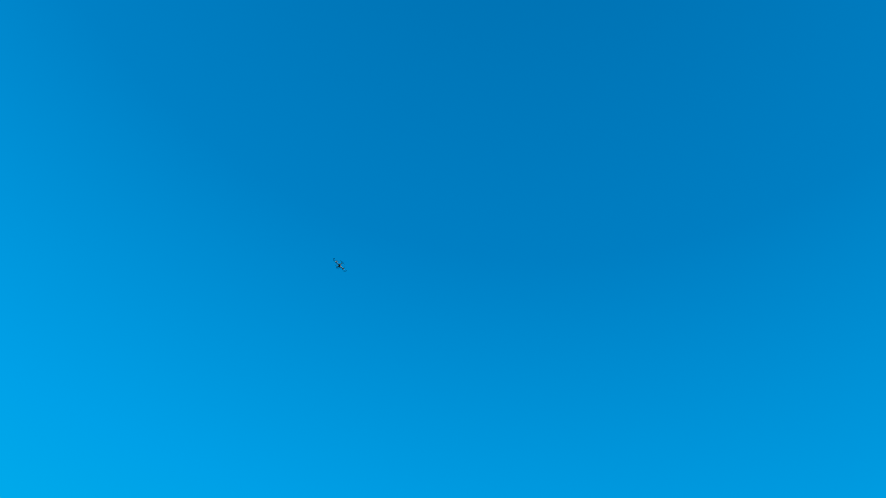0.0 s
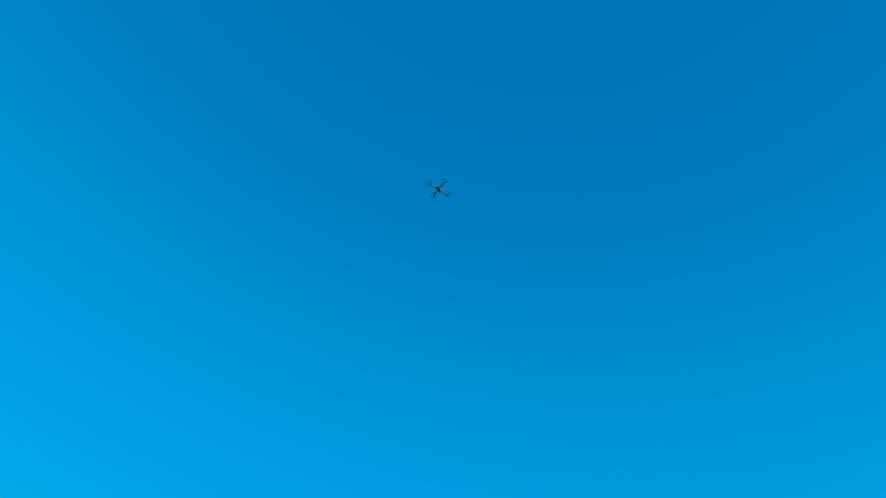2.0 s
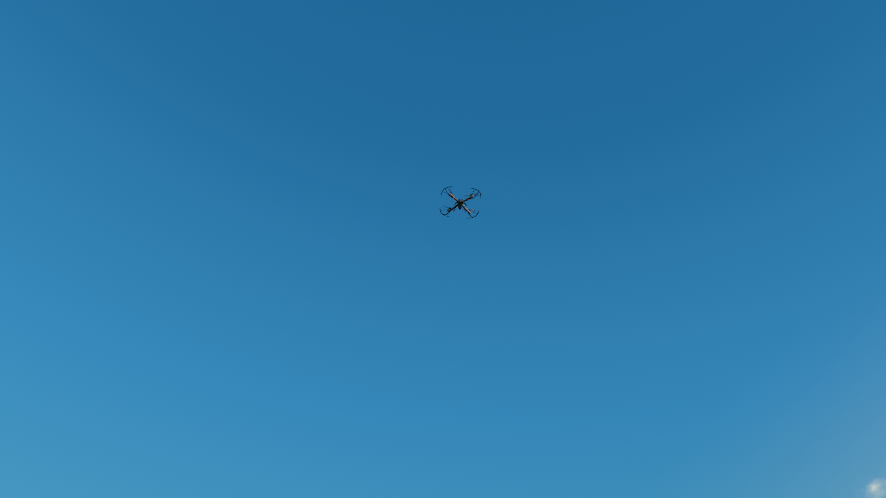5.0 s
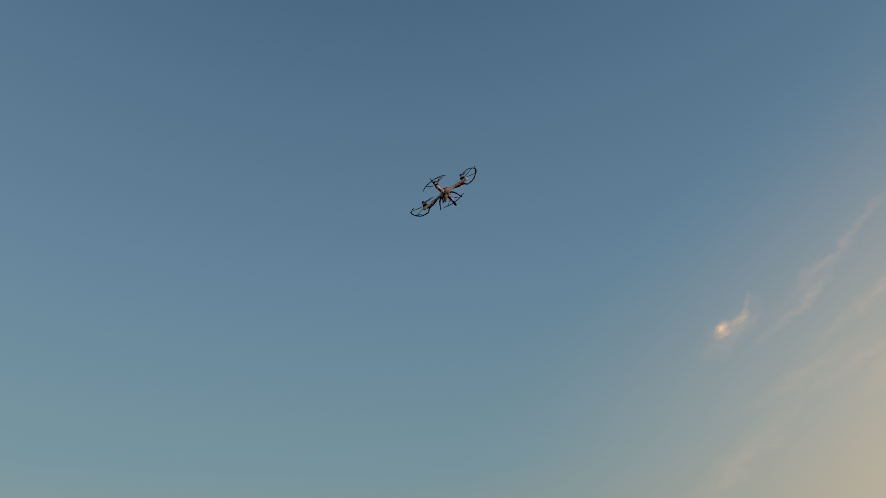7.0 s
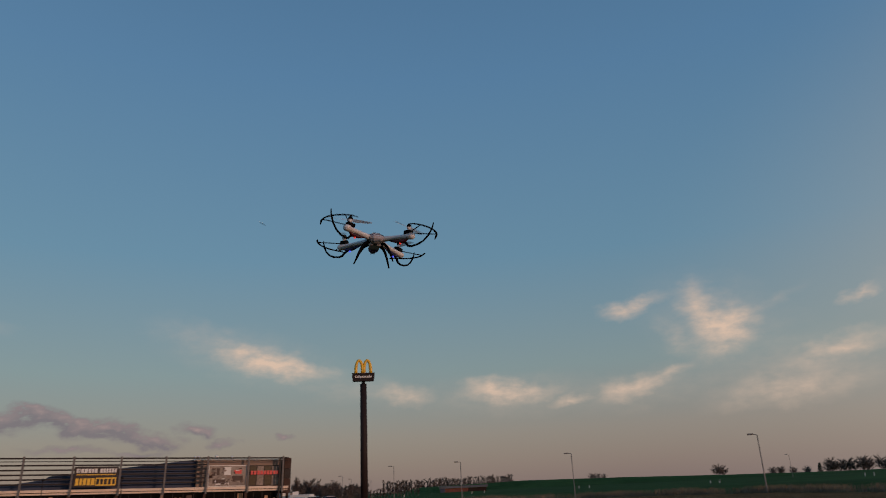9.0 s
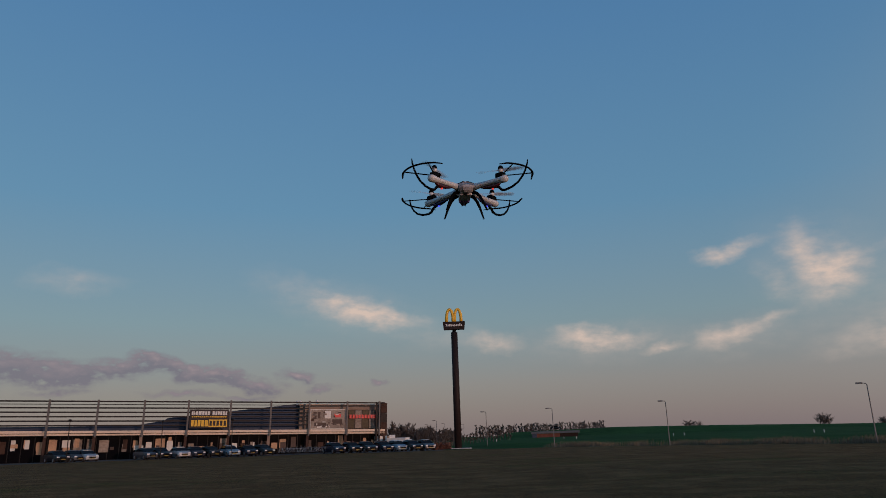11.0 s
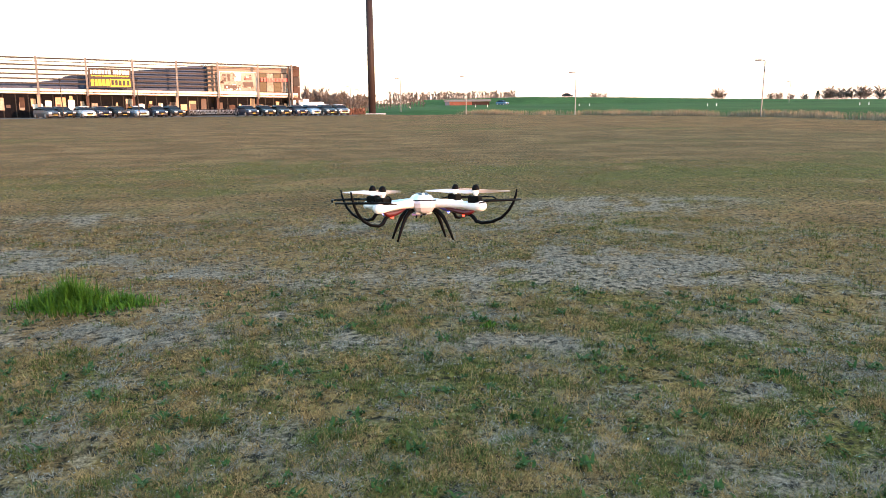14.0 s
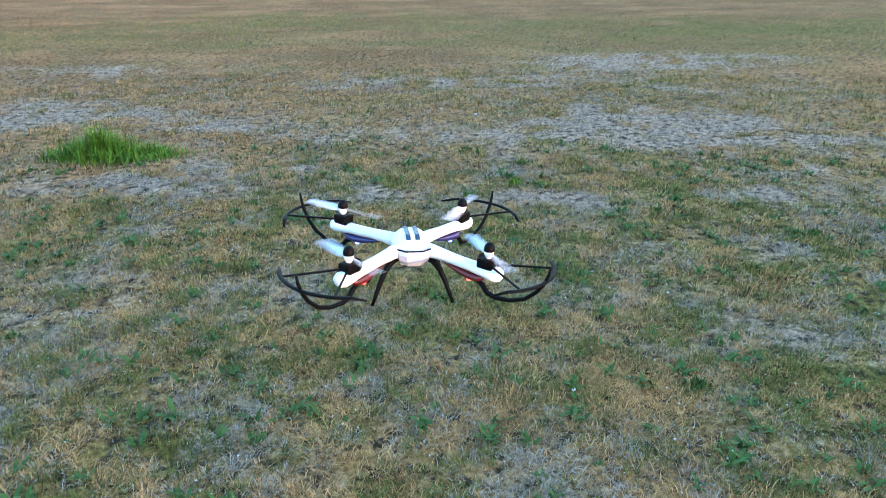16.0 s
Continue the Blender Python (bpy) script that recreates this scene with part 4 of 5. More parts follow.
# ---- trees, reeds, far things ----
def bare_tree(seed, h, spread, crown_mat, m, low=0.12):
    rnd = random.Random(seed)
    t = thing("tree", "bare brown leafless tree behind the car park", "tree", m, "bare trees")
    trunk, twigs = bmesh.new(), bmesh.new()
    lean = rnd.uniform(-0.05, 0.05)
    tube(trunk, [(0, 0, -0.3), (lean * h * 0.4, 0, h * 0.35), (lean * h, 0, h * 0.85)], [0.028 * h, 0.02 * h, 0.006 * h], 7)
    for k in range(26):
        z0 = h * rnd.uniform(low, 0.8)
        ang, rise = rnd.uniform(0, 6.283), rnd.uniform(0.8, 2.2) if low > 0.1 else rnd.uniform(0.5, 1.3)
        ln = spread * h * rnd.uniform(0.35, 0.8) * (1.1 - z0 / h * 0.7)
        p0 = Vector((lean * z0, 0, z0))
        d = Vector((math.cos(ang), math.sin(ang), rise)).normalized()
        p1 = p0 + d * ln
        tube(trunk, [p0, (p0 + p1) / 2 + Vector((0, 0, 0.03 * ln)), p1], [0.006 * h, 0.0045 * h, 0.002 * h], 4, caps=False)
        for j in range(70):
            q0 = p0.lerp(p1, rnd.uniform(0.25, 1.0))
            e_ = (d + Vector((rnd.gauss(0, 0.6), rnd.gauss(0, 0.6), rnd.gauss(0.75, 0.5)))).normalized() * ln * rnd.uniform(0.25, 0.6)
            w = Vector((rnd.gauss(0, 1), rnd.gauss(0, 1), 0)).normalized() * 0.005 * h
            twigs.faces.new([twigs.verts.new(v) for v in (q0 - w, q0 + w, q0 + e_)])
    part("trunk", trunk, BARK, t)
    part("crown", twigs, crown_mat, t, "leafless twigs")
    return t


kinds = []
rnd = random.Random(11)


def plant(az, d, h, k=None):
    k = rnd.randrange(5) if k is None else k
    s = h / 5
    m = Matrix.Translation(spot(az, d, height(az, d))) @ pose(0, 0, 0, 0, 0, rnd.uniform(0, 360)) @ Matrix.Diagonal((s, s, s, 1))
    if k == len(kinds):
        kinds.append(bare_tree(20 + k, 5.0, (0.45, 0.4, 0.55, 0.35, 0.5)[k], TWIGS, m))
    else:
        copy_thing(kinds[k], m).matrix_basis = m


for i, az in enumerate((5.0, 4.4, 3.9, 3.3, 2.0)):
    plant(az, 150 + 4 * i, 1.6 + 150 * math.tan(radians(along(((-1, 0.8), (5.5, 1.25)), az))) + 0.7, i)
for i in range(104):
    az = 5.3 - 0.054 * i + rnd.uniform(-0.06, 0.06)
    d = 145 + rnd.uniform(0, 50)
    plant(az, d, 1.4 + d * math.tan(radians(along(((-1, 0.75), (2, 0.9), (5.5, 1.25)), az) * rnd.uniform(0.6, 1.12))))
for i in range(16):
    d = 150 + rnd.uniform(0, 40)
    az = -0.3 - 0.26 * i
    plant(az, d, 1.0 + d * math.tan(radians(rnd.uniform(0.4, 0.75))))
for i in range(48):
    az = -1.6 - 0.21 * i + rnd.uniform(-0.05, 0.05)
    d = 400 + rnd.uniform(0, 30)
    plant(az, d, 1.6 + d * math.tan(radians(rnd.uniform(0.78, 1.0))))
wide = []


def bush(az, d, h):
    for k in range(2):
        s = (h + 0.9) / 5 * rnd.uniform(0.85, 1.1)
        a_, d_ = az + rnd.uniform(-0.3, 0.3), d + rnd.uniform(-4, 4)
        m = Matrix.Translation(spot(a_, d_, height(a_, d_) - 1.1)) @ pose(0, 0, 0, 0, 0, rnd.uniform(0, 360)) @ Matrix.Diagonal((s, s, s, 1))
        if wide:
            copy_thing(wide[0], m).matrix_basis = m
        else:
            wide.append(bare_tree(77, 5.0, 0.85, TWIGS, m, 0.04))
            tagged(wide[0], "low wide leafless tree on the road bank", "tree", "bank trees")


for az, d, h in ((-26.9, 300, 3.6), (-26.6, 302, 3.3), (-17.6, 310, 2.6), (-18.2, 312, 2.2), (-30.5, 330, 3.2), (-31.0, 330, 3.5), (-31.4, 332, 3.0), (-32.4, 330, 2.8), (-33.8, 330, 4.4), (-34.2, 332, 5.0), (-34.7, 330, 5.2), (-35.2, 334, 5.3), (-35.7, 331, 5.5), (-36.2, 330, 5.2), (-37.0, 333, 5.4), (-37.8, 330, 5.0), (-38.6, 332, 5.4)):
    bush(az, d, h)

# one dark conifer on the bank
con = thing("conifer", "small dark conifer on the road bank", "tree", Matrix.Translation(spot(-33.3, 320, 0.4)))
part("trunk", tube(bmesh.new(), [(0, 0, -0.3), (0, 0, 4)], [0.15, 0.05], 6), BARK, con)
bm = bmesh.new()
rc = random.Random(4)
for k in range(480):
    z = rc.uniform(0.5, 4.4)
    r = 1.5 * (1.02 - z / 4.6) * rc.uniform(0.5, 1.1)
    a_ = rc.uniform(0, 6.283)
    p = Vector((r * math.cos(a_), r * math.sin(a_), z))
    o = Vector((math.cos(a_), math.sin(a_), -0.4)) * 0.5
    w = Vector((-math.sin(a_), math.cos(a_), 0)) * 0.22
    bm.faces.new([bm.verts.new(v) for v in (p - w, p + w, p + o)])
part("crown", bm, CONIFER, con)

# underpass through the road bank
br = thing("underpass", "dark concrete road deck over a reddish brick wall", "underpass", Matrix.Translation(spot(-7.6, 245, 0.3)) @ pose(0, 0, 0, 0, 0, -7.6))
part("deck", boxed(-7.5, 8.5, -0.6, 8, 1.55, 2.25, 0.05), material("deck_concrete", (0.11, 0.12, 0.14), 0.85, vary=0.2, scale=0.6), br)
part("wall", boxed(-5.6, 2.0, 0.2, 1.0, -0.5, 1.5), material("red_brick", (0.15, 0.055, 0.042), 0.85, vary=0.25, scale=1), br, "reddish brick wall")
part("abutment", boxed(-7.2, -5.6, -0.3, 6, -0.5, 1.6, 0.03), ROOF_CLAD, br)
part("embankment_panel", boxed(2.0, 8.0, 0.5, 6, -0.5, 1.5), PYLON_BROWN, br)

# russet hedge between the cars and the pylon
bm = bmesh.new()
for k in range(2600):
    az, d = rc.uniform(0.45, 2.0), rc.uniform(103, 105)
    p = spot(az, d, height(az, d) + abs(rc.gauss(0, 0.42)) % 0.85)
    o = Vector((rc.gauss(0, 0.1), rc.gauss(0, 0.1), rc.uniform(0.05, 0.25)))
    w = Vector((rc.gauss(0, 0.05), rc.gauss(0, 0.05), 0))
    bm.faces.new([bm.verts.new(v) for v in (p - w, p + w, p + o)])
me = bpy.data.meshes.new("hedge")
bm.to_mesh(me)
bm.free()
me.materials.append(HEDGE)
tagged(new("hedge", me), "low russet brown hedge beside the car park", "hedge", kind="stuff")


# white marker posts along the meadow
def marker(m):
    p = thing("marker_post", "small white roadside marker post in the meadow", "marker post", m, "marker posts")
    part("post", boxed(-0.05, 0.05, -0.04, 0.04, -0.2, 0.6, 0.02), SIGN_WHITE, p)
    part("reflector", boxed(-0.035, 0.035, -0.05, -0.04, 0.45, 0.53), RED_PLASTIC, p)
    return p


first = None
for az in (-3.12, -8.36, -9.31, -16.52, -17.3, -26.01, -26.64, -35.92, -36.46):
    d = 150 if az > -20 else 130
    m = Matrix.Translation(spot(az, d, height(az, d) - 0.1)) @ pose(0, 0, 0, 0, 0, az)
    first = copy_thing(first, m) if first else marker(m)


def blades(name, mat, rows):
    """Many bent blades in one mesh: rows of (x, y, z, heading, lean, length, width)."""
    r = np.array(rows, dtype=np.float32)
    n = len(r)
    x, y, z, hd, ln, le, wd = r.T
    cx, sx = np.cos(hd), np.sin(hd)
    px, py = -sx, cx
    v = np.empty((n, 5, 3), dtype=np.float32)
    for k, (f, w) in enumerate(((0, 1), (0, -1), (0.55, 0.8), (0.55, -0.8), (1, 0))):
        out = le * np.sin(ln * (0.45 + 0.55 * f)) * f
        v[:, k, 0] = x + cx * out + px * wd * 0.5 * w
        v[:, k, 1] = y + sx * out + py * wd * 0.5 * w
        v[:, k, 2] = z + le * np.cos(ln * (0.45 + 0.55 * f)) * f
    base = (np.arange(n) * 5)[:, None]
    tri = (base[:, :, None] + np.array([[0, 1, 3], [0, 3, 2], [2, 3, 4]])[None]).reshape(-1, 3)
    me = bpy.data.meshes.new(name)
    me.vertices.add(n * 5)
    me.vertices.foreach_set("co", v.ravel())
    me.loops.add(len(tri) * 3)
    me.loops.foreach_set("vertex_index", tri.ravel().astype(np.int32))
    me.polygons.add(len(tri))
    me.polygons.foreach_set("loop_start", np.arange(len(tri), dtype=np.int32) * 3)
    me.polygons.foreach_set("loop_total", np.full(len(tri), 3, dtype=np.int32))
    me.materials.append(mat)
    me.update(calc_edges=True)
    me.validate()
    return me


rows = []
rr = random.Random(8)
for k in range(26000):
    az = rr.uniform(-46, -4)
    edge = along(EDGE, az)
    d = edge + rr.uniform(3.0, 9.5)
    p = spot(az, d)
    thick = noise.fractal(Vector((p.x * 0.16, p.y * 0.16, 5)), 1.0, 2.0, 3) + (0.16 if az < -22 else -0.06)
    if thick < rr.uniform(-0.15, 0.35):
        continue
    rows.append((p.x, p.y, height(az, d) - 0.05, rr.uniform(0, 6.28), abs(rr.gauss(0, 0.16)), rr.uniform(0.4, 0.85) * (1 + 0.3 * thick), rr.uniform(0.02, 0.05)))
tagged(new("reeds", blades("reeds", REED, rows)), "dry straw-coloured reeds along the ditch", "reeds", kind="stuff")

# ---- grass of the field ----
DRY = material("dry_grass", (0.05, 0.026, 0.009), 0.85, vary=0.6, scale=5, island=1.0, other=(0.62, 0.34, 0.135), spec=0.05)
GREY = material("withered_grass", (0.03, 0.023, 0.017), 0.9, vary=0.6, scale=5, island=1.0, other=(0.46, 0.355, 0.265), spec=0.05)
GREEN = material("green_grass", (0.008, 0.013, 0.002), 0.8, vary=0.5, scale=5, island=1.0, other=(0.2, 0.2, 0.05), spec=0.06)
LUSH = material("lush_grass", (0.02, 0.05, 0.006), 0.7, vary=0.4, scale=4, island=0.9, other=(0.16, 0.28, 0.03), spec=0.1)
HERB = material("herb_leaf", (0.02, 0.045, 0.01), 0.65, vary=0.35, scale=6, island=0.6, other=(0.07, 0.13, 0.03), spec=0.1)
STONE = material("pale_pebble", (0.38, 0.36, 0.33), 0.8, vary=0.3, scale=20, island=0.5)


STRAW = material("pale_straw", (0.1, 0.055, 0.02), 0.85, vary=0.5, scale=5, island=0.8, other=(0.55, 0.34, 0.14), spec=0.05)


def sward():
    """Short grass in clumps of one kind each: straw, green or grey dead grass."""
    rnd = random.Random(21)
    dry, green, grey = [], [], []
    for lo, hi, clumps, each, spread, ln, wd in ((1.5, 3.2, 7000, 30, 0.022, 0.036, 0.0025), (3.2, 5.5, 10000, 23, 0.028, 0.04, 0.0034), (5.5, 10, 18000, 11, 0.04, 0.04, 0.0055), (10, 20, 16000, 6, 0.08, 0.032, 0.008)):
        for k in range(clumps):
            d = math.sqrt(rnd.uniform(lo * lo, hi * hi))
            az = rnd.uniform(-49, 42)
            c = spot(az, d)
            q = Vector((c.x, c.y, 0))
            thick = noise.noise(q * 2.6) + 0.6 * noise.noise(q * 6 + Vector((3, 1, 2)))
            thin = bare(c.x, c.y) * 1.2 - 0.2 * thick > rnd.random()
            if thin and rnd.random() < 0.45 or thick < rnd.uniform(-1.1, 0.1):
                continue
            g = lush(c.x, c.y) * 0.55 + 0.7 * noise.noise(q * 4.3 + Vector((8, 8, 8))) + 0.13
            kind = green if not thin and g > rnd.random() else grey if thin or 0.36 + 0.9 * noise.noise(q * 2.1 + Vector((1, 5, 2))) > rnd.random() else dry
            tall = rnd.uniform(0.55, 1.3) * (1 + 0.3 * max(thick, 0))
            wide = spread * rnd.uniform(0.6, 1.5)
            tip = rnd.uniform(0, 6.283)
            for j in range(int(each * rnd.uniform(0.5, 1.5))):
                ox, oy = rnd.gauss(0, wide), rnd.gauss(0, wide)
                x, y = c.x + ox, c.y + oy
                p = Vector((x, y, 0))
                z = height(az, math.hypot(x, y)) + 0.02 * noise.noise(p * 1.3) + 0.008 * noise.noise(p * 5) - 0.004
                turn = math.atan2(oy, ox) + rnd.gauss(0, 0.9) if rnd.random() < 0.6 else tip + rnd.gauss(0, 0.7)
                lean = abs(rnd.gauss(0.85, 0.4)) if kind is green else min(abs(rnd.gauss(1.15, 0.3)), 1.52) if kind is dry else min(abs(rnd.gauss(1.36, 0.2)), 1.54)
                kind.append((x, y, z, turn, lean, ln * tall * rnd.uniform(0.6, 1.25), wd * rnd.uniform(0.7, 1.3)))
    tagged(new("dry_grass", blades("dry_grass", DRY, dry)), "short dead straw-coloured grass on the field", "grass", kind="stuff")
    tagged(new("green_grass", blades("green_grass", GREEN, green)), "short green grass blades on the field", "grass", kind="stuff")
    tagged(new("withered_grass", blades("withered_grass", GREY, grey)), "flattened grey withered grass on the field", "grass", kind="stuff")
    # taller straw tufts
    tufts = []
    for k in range(480):
        d = math.sqrt(rnd.uniform(1.6 ** 2, 9 ** 2))
        p = spot(rnd.uniform(-47, 40), d)
        if bare(p.x, p.y) > 0.45:
            continue
        z = height(0, d) + 0.02 * noise.noise(p * 1.3)
        for j in range(26):
            tufts.append((p.x + rnd.gauss(0, 0.022), p.y + rnd.gauss(0, 0.022), z, rnd.uniform(0, 6.283), abs(rnd.gauss(1.15, 0.3)), rnd.uniform(0.03, 0.06), 0.0018 + 0.0005 * d))
    tagged(new("straw_tufts", blades("straw_tufts", STRAW, tufts)), "small tufts of dead straw grass", "grass", kind="stuff")
    herbs = []
    for k in range(700):
        d = math.sqrt(rnd.uniform(1.6 ** 2, 6 ** 2))
        p = spot(rnd.uniform(-48, 40), d)
        if bare(p.x, p.y) > 0.25:
            continue
        z = 0.02 * noise.noise(p * 1.3) + 0.004
        s = rnd.uniform(0.02, 0.06)
        for j in range(rnd.randint(7, 14)):
            herbs.append((p.x + rnd.gauss(0, s * 0.35), p.y + rnd.gauss(0, s * 0.35), z, rnd.uniform(0, 6.283), rnd.uniform(0.8, 1.4), s * rnd.uniform(0.7, 1.2), s * 0.32))
    tagged(new("herbs", blades("herbs", HERB, herbs)), "small dark green leafy weeds in the grass", "weeds", kind="stuff")
    specks = []
    for k in range(5000):
        d = math.sqrt(rnd.uniform(1.6 ** 2, 9 ** 2))
        p = spot(rnd.uniform(-48, 40), d)
        if noise.noise(p * 1.1 + Vector((5, 0, 0))) < rnd.uniform(-0.5, 0.3):
            continue
        z = 0.02 * noise.noise(p * 1.3) + rnd.uniform(0.006, 0.03)
        s = rnd.uniform(0.002, 0.0045) * (1 + 0.06 * d)
        for j in range(3):
            specks.append((p.x, p.y, z, rnd.uniform(0, 6.283), 1.2, s * 1.4, s))
    tagged(new("pale_specks", blades("pale_specks", STONE, specks)), "tiny pale flower heads and pebbles in the grass", "pebbles", kind="stuff")


sward()


def tuft(name, x, y, rx, ry, count, h, label, mat=None):
    rnd = random.Random(int(x * 100) + 7)
    out = []
    for k in range(count):
        a_, r = rnd.uniform(0, 6.283), abs(rnd.gauss(0, 0.55))
        px, py = rx * r * math.cos(a_), ry * r * math.sin(a_)
        lump = 0.75 + 0.7 * noise.noise(Vector((px * 9 + x, py * 9, 1)))
        out.append((px, py, 0, rnd.uniform(0, 6.283), abs(rnd.gauss(0.6, 0.4)), h * rnd.uniform(0.4, 1.1) * max(1.05 - 0.28 * r, 0.4) * lump, 0.009))
    t = thing(name, label, "grass tuft", Matrix.Translation((x, y, 0.0)))
    ob = new("foliage", blades("foliage", mat or LUSH, out))
    ob.parent = t
    return t


tuft("grass_tuft", -2.44, 5.58, 0.36, 0.22, 2600, 0.27, "tall lush green grass tuft standing in the short field grass")
tuft("grass_tuft", -2.05, 5.62, 0.26, 0.16, 900, 0.12, "lower fringe of the lush green grass tuft")
tuft("weed_clump", 0.74, 4.68, 0.06, 0.05, 90, 0.08, "small yellowish green weed clump in the field")
for x, y in ((2.0, 2.35), (1.05, 2.15), (0.62, 3.2), (2.3, 3.6), (-0.9, 2.5)):
    tuft("weed_clump", x, y, 0.07, 0.06, 110, 0.06, "small dark green weed clump in the field", HERB)


def stone(x, y, s, mat, label):
    rnd = random.Random(int(x * 50 + y * 90))
    t = thing("stone", label, "stone", Matrix.Translation((x, y, 0.012)), "loose stones")
    bm = bmesh.new()
    bmesh.ops.create_icosphere(bm, subdivisions=2, radius=s)
    for v in bm.verts:
        v.co *= 0.75 + 0.5 * noise.noise(v.co * 40 + Vector((x, y, 0)))
        v.co.z *= 0.6
    part("lump", bm, mat, t, smooth=True)


for x, y, s in ((0.57, 2.14, 0.011), (0.70, 6.92, 0.02), (0.37, 7.22, 0.018), (-1.92, 6.5, 0.022), (1.2, 2.9, 0.008), (-0.6, 3.4, 0.009)):
    stone(x, y, s, STONE, "small pale stone lying in the short grass")

# small direction sign at the building's far corner
s = thing("direction_sign", "small pale sign on a thin post", "sign", Matrix.Translation(spot(5.05, 113, 0)) @ pose(0, 0, 0, 0, 0, 5))
part("post", tube(bmesh.new(), [(0, 0, -0.2), (0, 0, 2.3)], 0.05, 8), STEEL, s)
part("plate", boxed(-0.45, 0.45, -0.08, -0.04, 1.6, 2.3, 0.02), SIGN_WHITE, s)

# ---- passing vehicles on the road bank ----
BLUE_CAR = car(paint("petrol_blue_paint", (0.05, 0.12, 0.2), 0.4), "blue car driving along the lower road", Matrix(), "moving cars", tall=0.06)
BLACK_CAR = copy_thing(protos[2], Matrix())
tagged(BLACK_CAR, "black car driving along the top of the bank", "car", "moving cars")


TANK_GREY = material("pale_grey_tank", (0.3, 0.33, 0.36), 0.5, vary=0.1, scale=1)


def tanker():
    t = thing("tanker_truck", "yellow and white tanker truck driving on the road bank", "truck")
    part("cab", loft(bmesh.new(), ((-7.5, 0.5, 2.6, 1.15, 1.05), (-7.3, 0.5, 3.0, 1.2, 1.1), (-5.6, 0.5, 3.1, 1.2, 1.1))), TANK_GREY, t, "yellow and white cab")
    part("windscreen", boxed(-1.0, 1.0, -7.52, -7.3, 1.7, 2.6), CAR_GLASS, t)
    part("cab_top", boxed(-1.1, 1.1, -7.2, -5.7, 2.4, 3.15, 0.1), SIGN_YELLOW, t)
    part("chassis", boxed(-0.9, 0.9, -5.8, 7.3, 0.6, 1.0), BLACK_PLASTIC, t)
    lie = pose(0, 0, 2.15, 90, 0, 0)
    part("tank", lathe(bmesh.new(), ((0.9, -7.4), (1.2, -7.3), (1.22, -1.0), (1.22, 1.3)), 20, lie), SIGN_YELLOW, t, "yellow tank")
    part("tank", lathe(bmesh.new(), ((1.22, 1.3), (1.22, 4.6), (1.15, 5.0), (0.9, 5.1)), 20, lie), TANK_GREY, t, "white front of the tank")
    part("tank_rib", boxed(-0.5, 0.5, -4.6, 7.0, 3.3, 3.45, 0.03), SIGN_WHITE, t)
    part("side_locker", boxed(-1.2, 1.2, -1.8, 1.4, 0.5, 1.3, 0.04), SIGN_WHITE, t)
    for x in (-0.95, 0.95):
        for y in (-6.6, -4.4, -3.2, 3.0, 4.3, 5.6):
            wheel(t, x, y, 0.48)
    return t


TANKER = tanker()


# ---- a fly that crosses in front of the viewer ----
def fly():
    f = thing("fly", "small dark fly passing in the air", "insect")
    part("body", tube(bmesh.new(), [(0, -0.0032, 0), (0, -0.002, 0.0003), (0, 0, 0.0004), (0, 0.002, 0), (0, 0.0036, -0.0004)], [0.0006, 0.0013, 0.0012, 0.0014, 0.0004], 8), BLACK_PLASTIC, f, smooth=True)
    for k in (-1, 1):
        bm = bmesh.new()
        ring = [(0.0006, -0.0008), (0.003, -0.001), (0.0052, 0.0012), (0.0046, 0.0028), (0.002, 0.0016)]
        up, down = [[bm.verts.new((k * x, y, 0.0012 + z)) for x, y in ring] for z in (0.0001, 0)]
        bm.faces.new(up)
        bm.faces.new(down[::-1])
        for i in range(5):
            bm.faces.new((up[i], up[(i + 1) % 5], down[(i + 1) % 5], down[i]))
        part("wing", bm, GREY_SHELL, f, "thin grey wing")
    return f


FLY = fly()


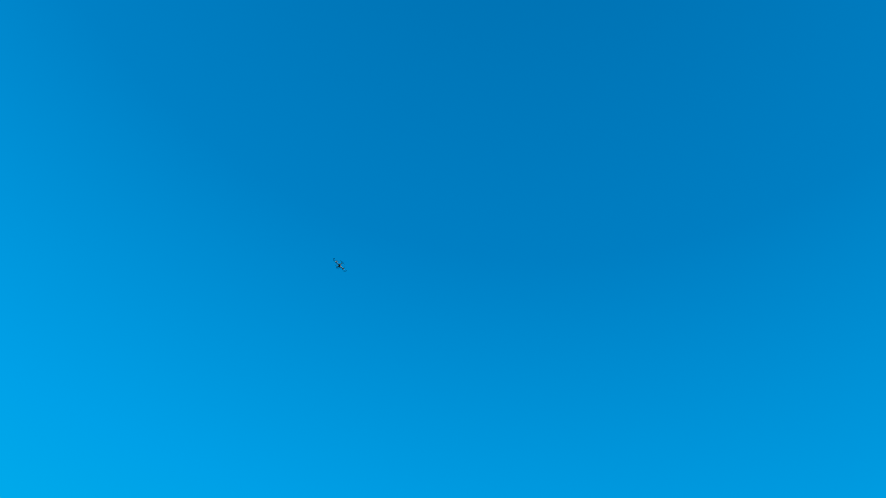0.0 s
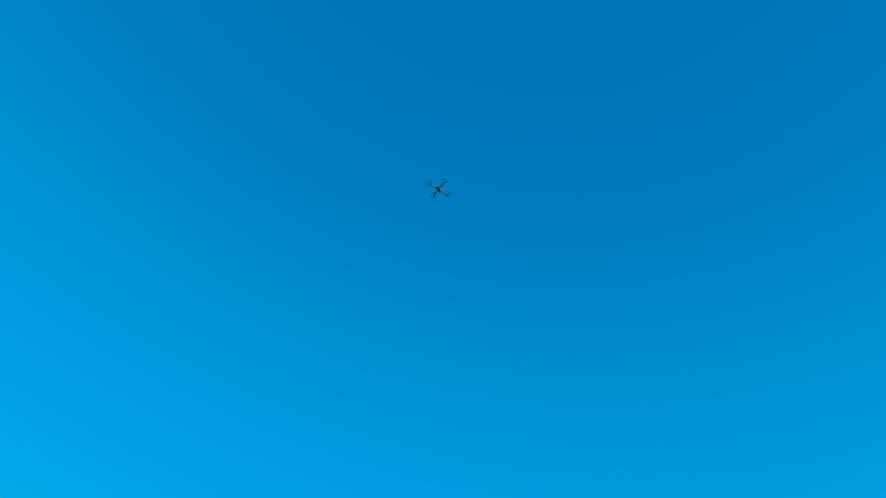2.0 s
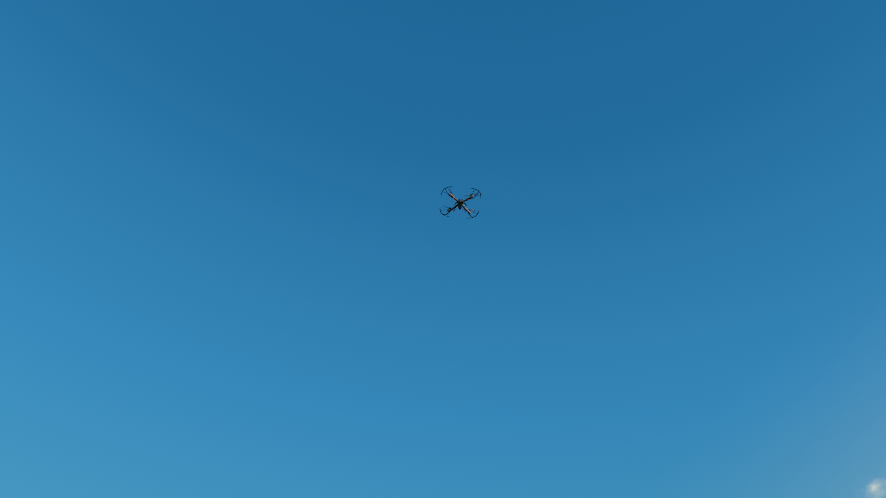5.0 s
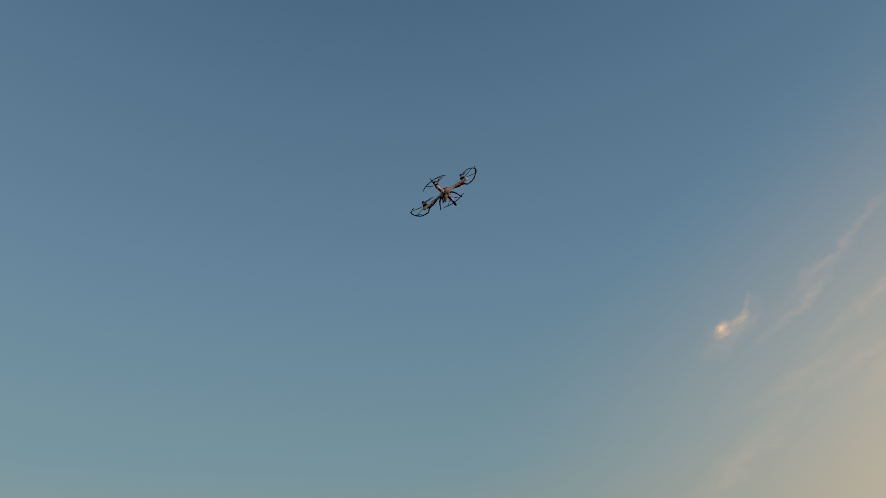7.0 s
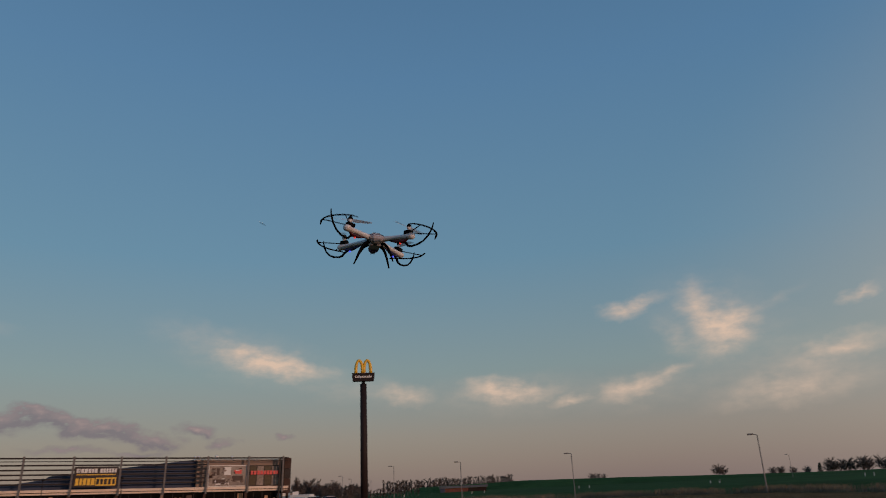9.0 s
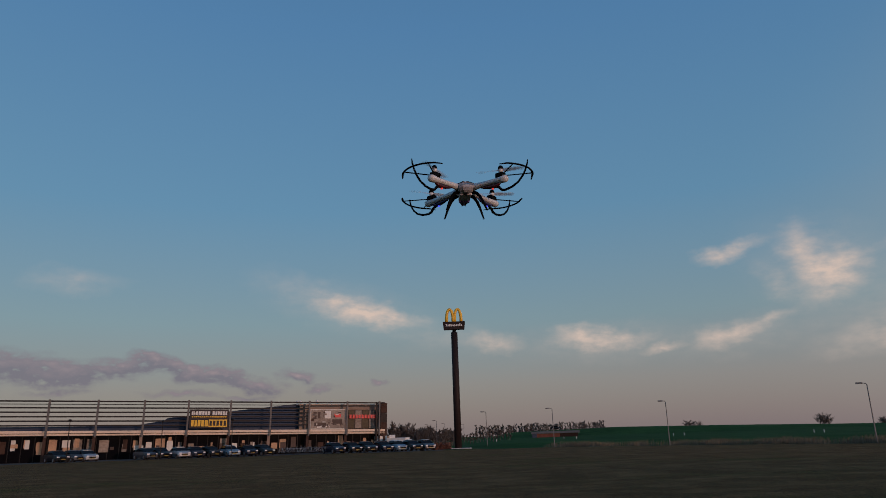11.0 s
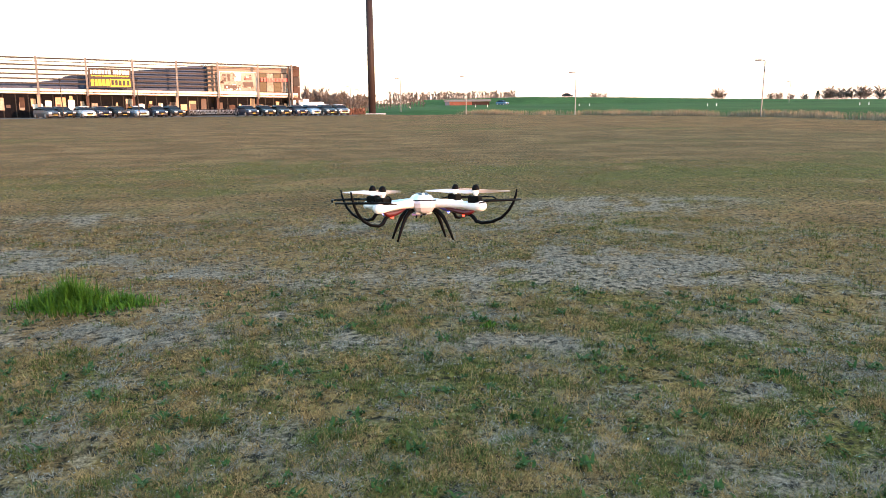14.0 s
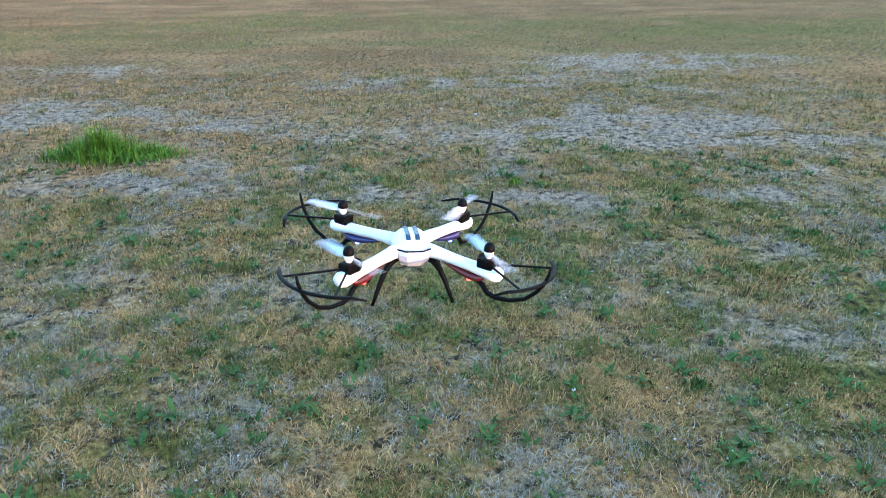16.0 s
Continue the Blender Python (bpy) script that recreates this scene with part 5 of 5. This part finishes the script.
# ---- what moves ----
DRONE_ROWS = (
    (0.0, -2.575, 15.289, 20.350, 8.0, 27.5, -16.8), (0.5, -1.120, 12.958, 18.711, 1.9, 0.5, -24.0), (1.0, -0.202, 11.147, 17.703, 7.4, -1.2, -26.4),
    (1.5, 0.142, 9.858, 16.477, 0.2, 0.6, -22.8), (2.0, 0.431, 8.975, 15.500, 4.2, -1.5, -24.8), (2.5, 0.678, 7.929, 14.005, -20.2, 3.3, -24.3),
    (3.0, 0.867, 7.610, 12.944, 2.4, -3.9, -18.3), (3.5, 0.908, 7.224, 11.812, 3.2, -5.0, -15.3), (4.0, 0.919, 6.659, 10.641, 3.1, -6.1, -12.9),
    (5.2, 1.490, 5.337, 8.090, 0.0, 1.0, -8.0), (6.5, 1.727, 3.958, 5.683, -1.3, 8.6, 3.9), (7.0, 1.746, 3.815, 5.057, 1.3, -29.6, -0.4), (7.5, 1.256, 3.511, 4.346, 0.1, 3.4, 3.8),
    (8.0, 0.929, 3.169, 3.473, -20.9, 0.9, 1.5), (8.5, 0.492, 3.138, 2.761, 5.6, -2.2, 5.7), (9.0, 0.129, 2.964, 2.634, 1.5, 5.6, 7.1),
    (9.5, 0.001, 2.704, 2.796, -28.9, 14.3, -0.4), (10.7, 0.05, 2.66, 2.62, -4.0, 2.0, 4.0), (12.0, 0.122, 2.621, 2.302, 0.7, -0.6, 6.3), (12.5, 0.156, 2.473, 1.786, -19.2, -1.3, 4.2),
    (13.0, -0.013, 2.305, 1.439, 1.3, 3.5, 4.5), (13.5, -0.030, 2.129, 1.268, -0.2, 3.9, 6.2), (14.0, 0.097, 1.977, 1.272, -6.0, 0.8, 5.8),
    (14.5, 0.104, 1.937, 1.350, 0.4, 1.4, 5.8), (15.0, 0.077, 1.780, 1.319, -0.3, 1.7, 5.8), (15.5, 0.030, 1.532, 1.144, -0.4, 1.5, 5.8), (16.0, -0.026, 1.268, 0.969, -0.2, 2.8, 6.3),
)


def motions():
    walk(DRONE, [(t, pose(*row)) for t, *row in DRONE_ROWS])
    for k, (prop, hub, turn) in enumerate(PROPS):
        walk(prop, [(i / FPS, Matrix.Translation(hub) @ pose(0, 0, 0, 0, 0, turn * 88 * i + 40 * k)) for i in range(481)])
    walk(FLY, [(t, pose(x, y, z, 12, 0, 70)) for t, x, y, z in ((0, 9.0, -3.5, 0.5), (4, 6.5, -1.2, 0.6), (7, 3.2, 0.7, 0.8), (8.3, 1.24, 1.42, 1.33), (8.7, 0.433, 1.541, 1.838), (8.8, 0.228, 1.552, 1.959),
                                                             (8.9, 0.037, 1.531, 2.067), (9.0, -0.147, 1.490, 2.148), (9.1, -0.322, 1.426, 2.215), (9.2, -0.473, 1.351, 2.269), (9.3, -0.601, 1.274, 2.306), (9.7, -1.1, 0.9, 2.42), (12, -3.6, -1.5, 2.6), (16, -8.0, -5.0, 2.8))])
    # road traffic, on bearings round the viewer
    def driven(rows, back=False):
        out = []
        for i, (t, az, d) in enumerate(rows):
            j = min(i, len(rows) - 2)
            way = spot(rows[j + 1][1], rows[j + 1][2]) - spot(rows[j][1], rows[j][2])
            out.append((t, Matrix.Translation(spot(az, d, height(az, d) + 0.02)) @ pose(0, 0, 0, 0, 0, math.degrees(math.atan2(way.x, -way.y)))))
        return out

    walk(BLUE_CAR, driven(((0, 38, 300), (3, 29, 290), (6, 19, 275), (9, 8.5, 258), (11, 1.3, 248), (12.5, -4.2, 240), (13, -6.2, 236), (14, -10.5, 224), (14.5, -13.1, 216), (15.5, -19.2, 200), (16, -22.6, 193))))
    walk(BLACK_CAR, driven([(t, 20.8 - 2.6 * t, 277) for t in (0, 2, 4, 6, 8, 10, 12, 14, 16)]))
    walk(TANKER, driven([(t, -34.1 - 4.0 * (15.5 - t), 271) for t in (0, 2, 4, 6, 8, 10, 12, 14, 16)]))


motions()
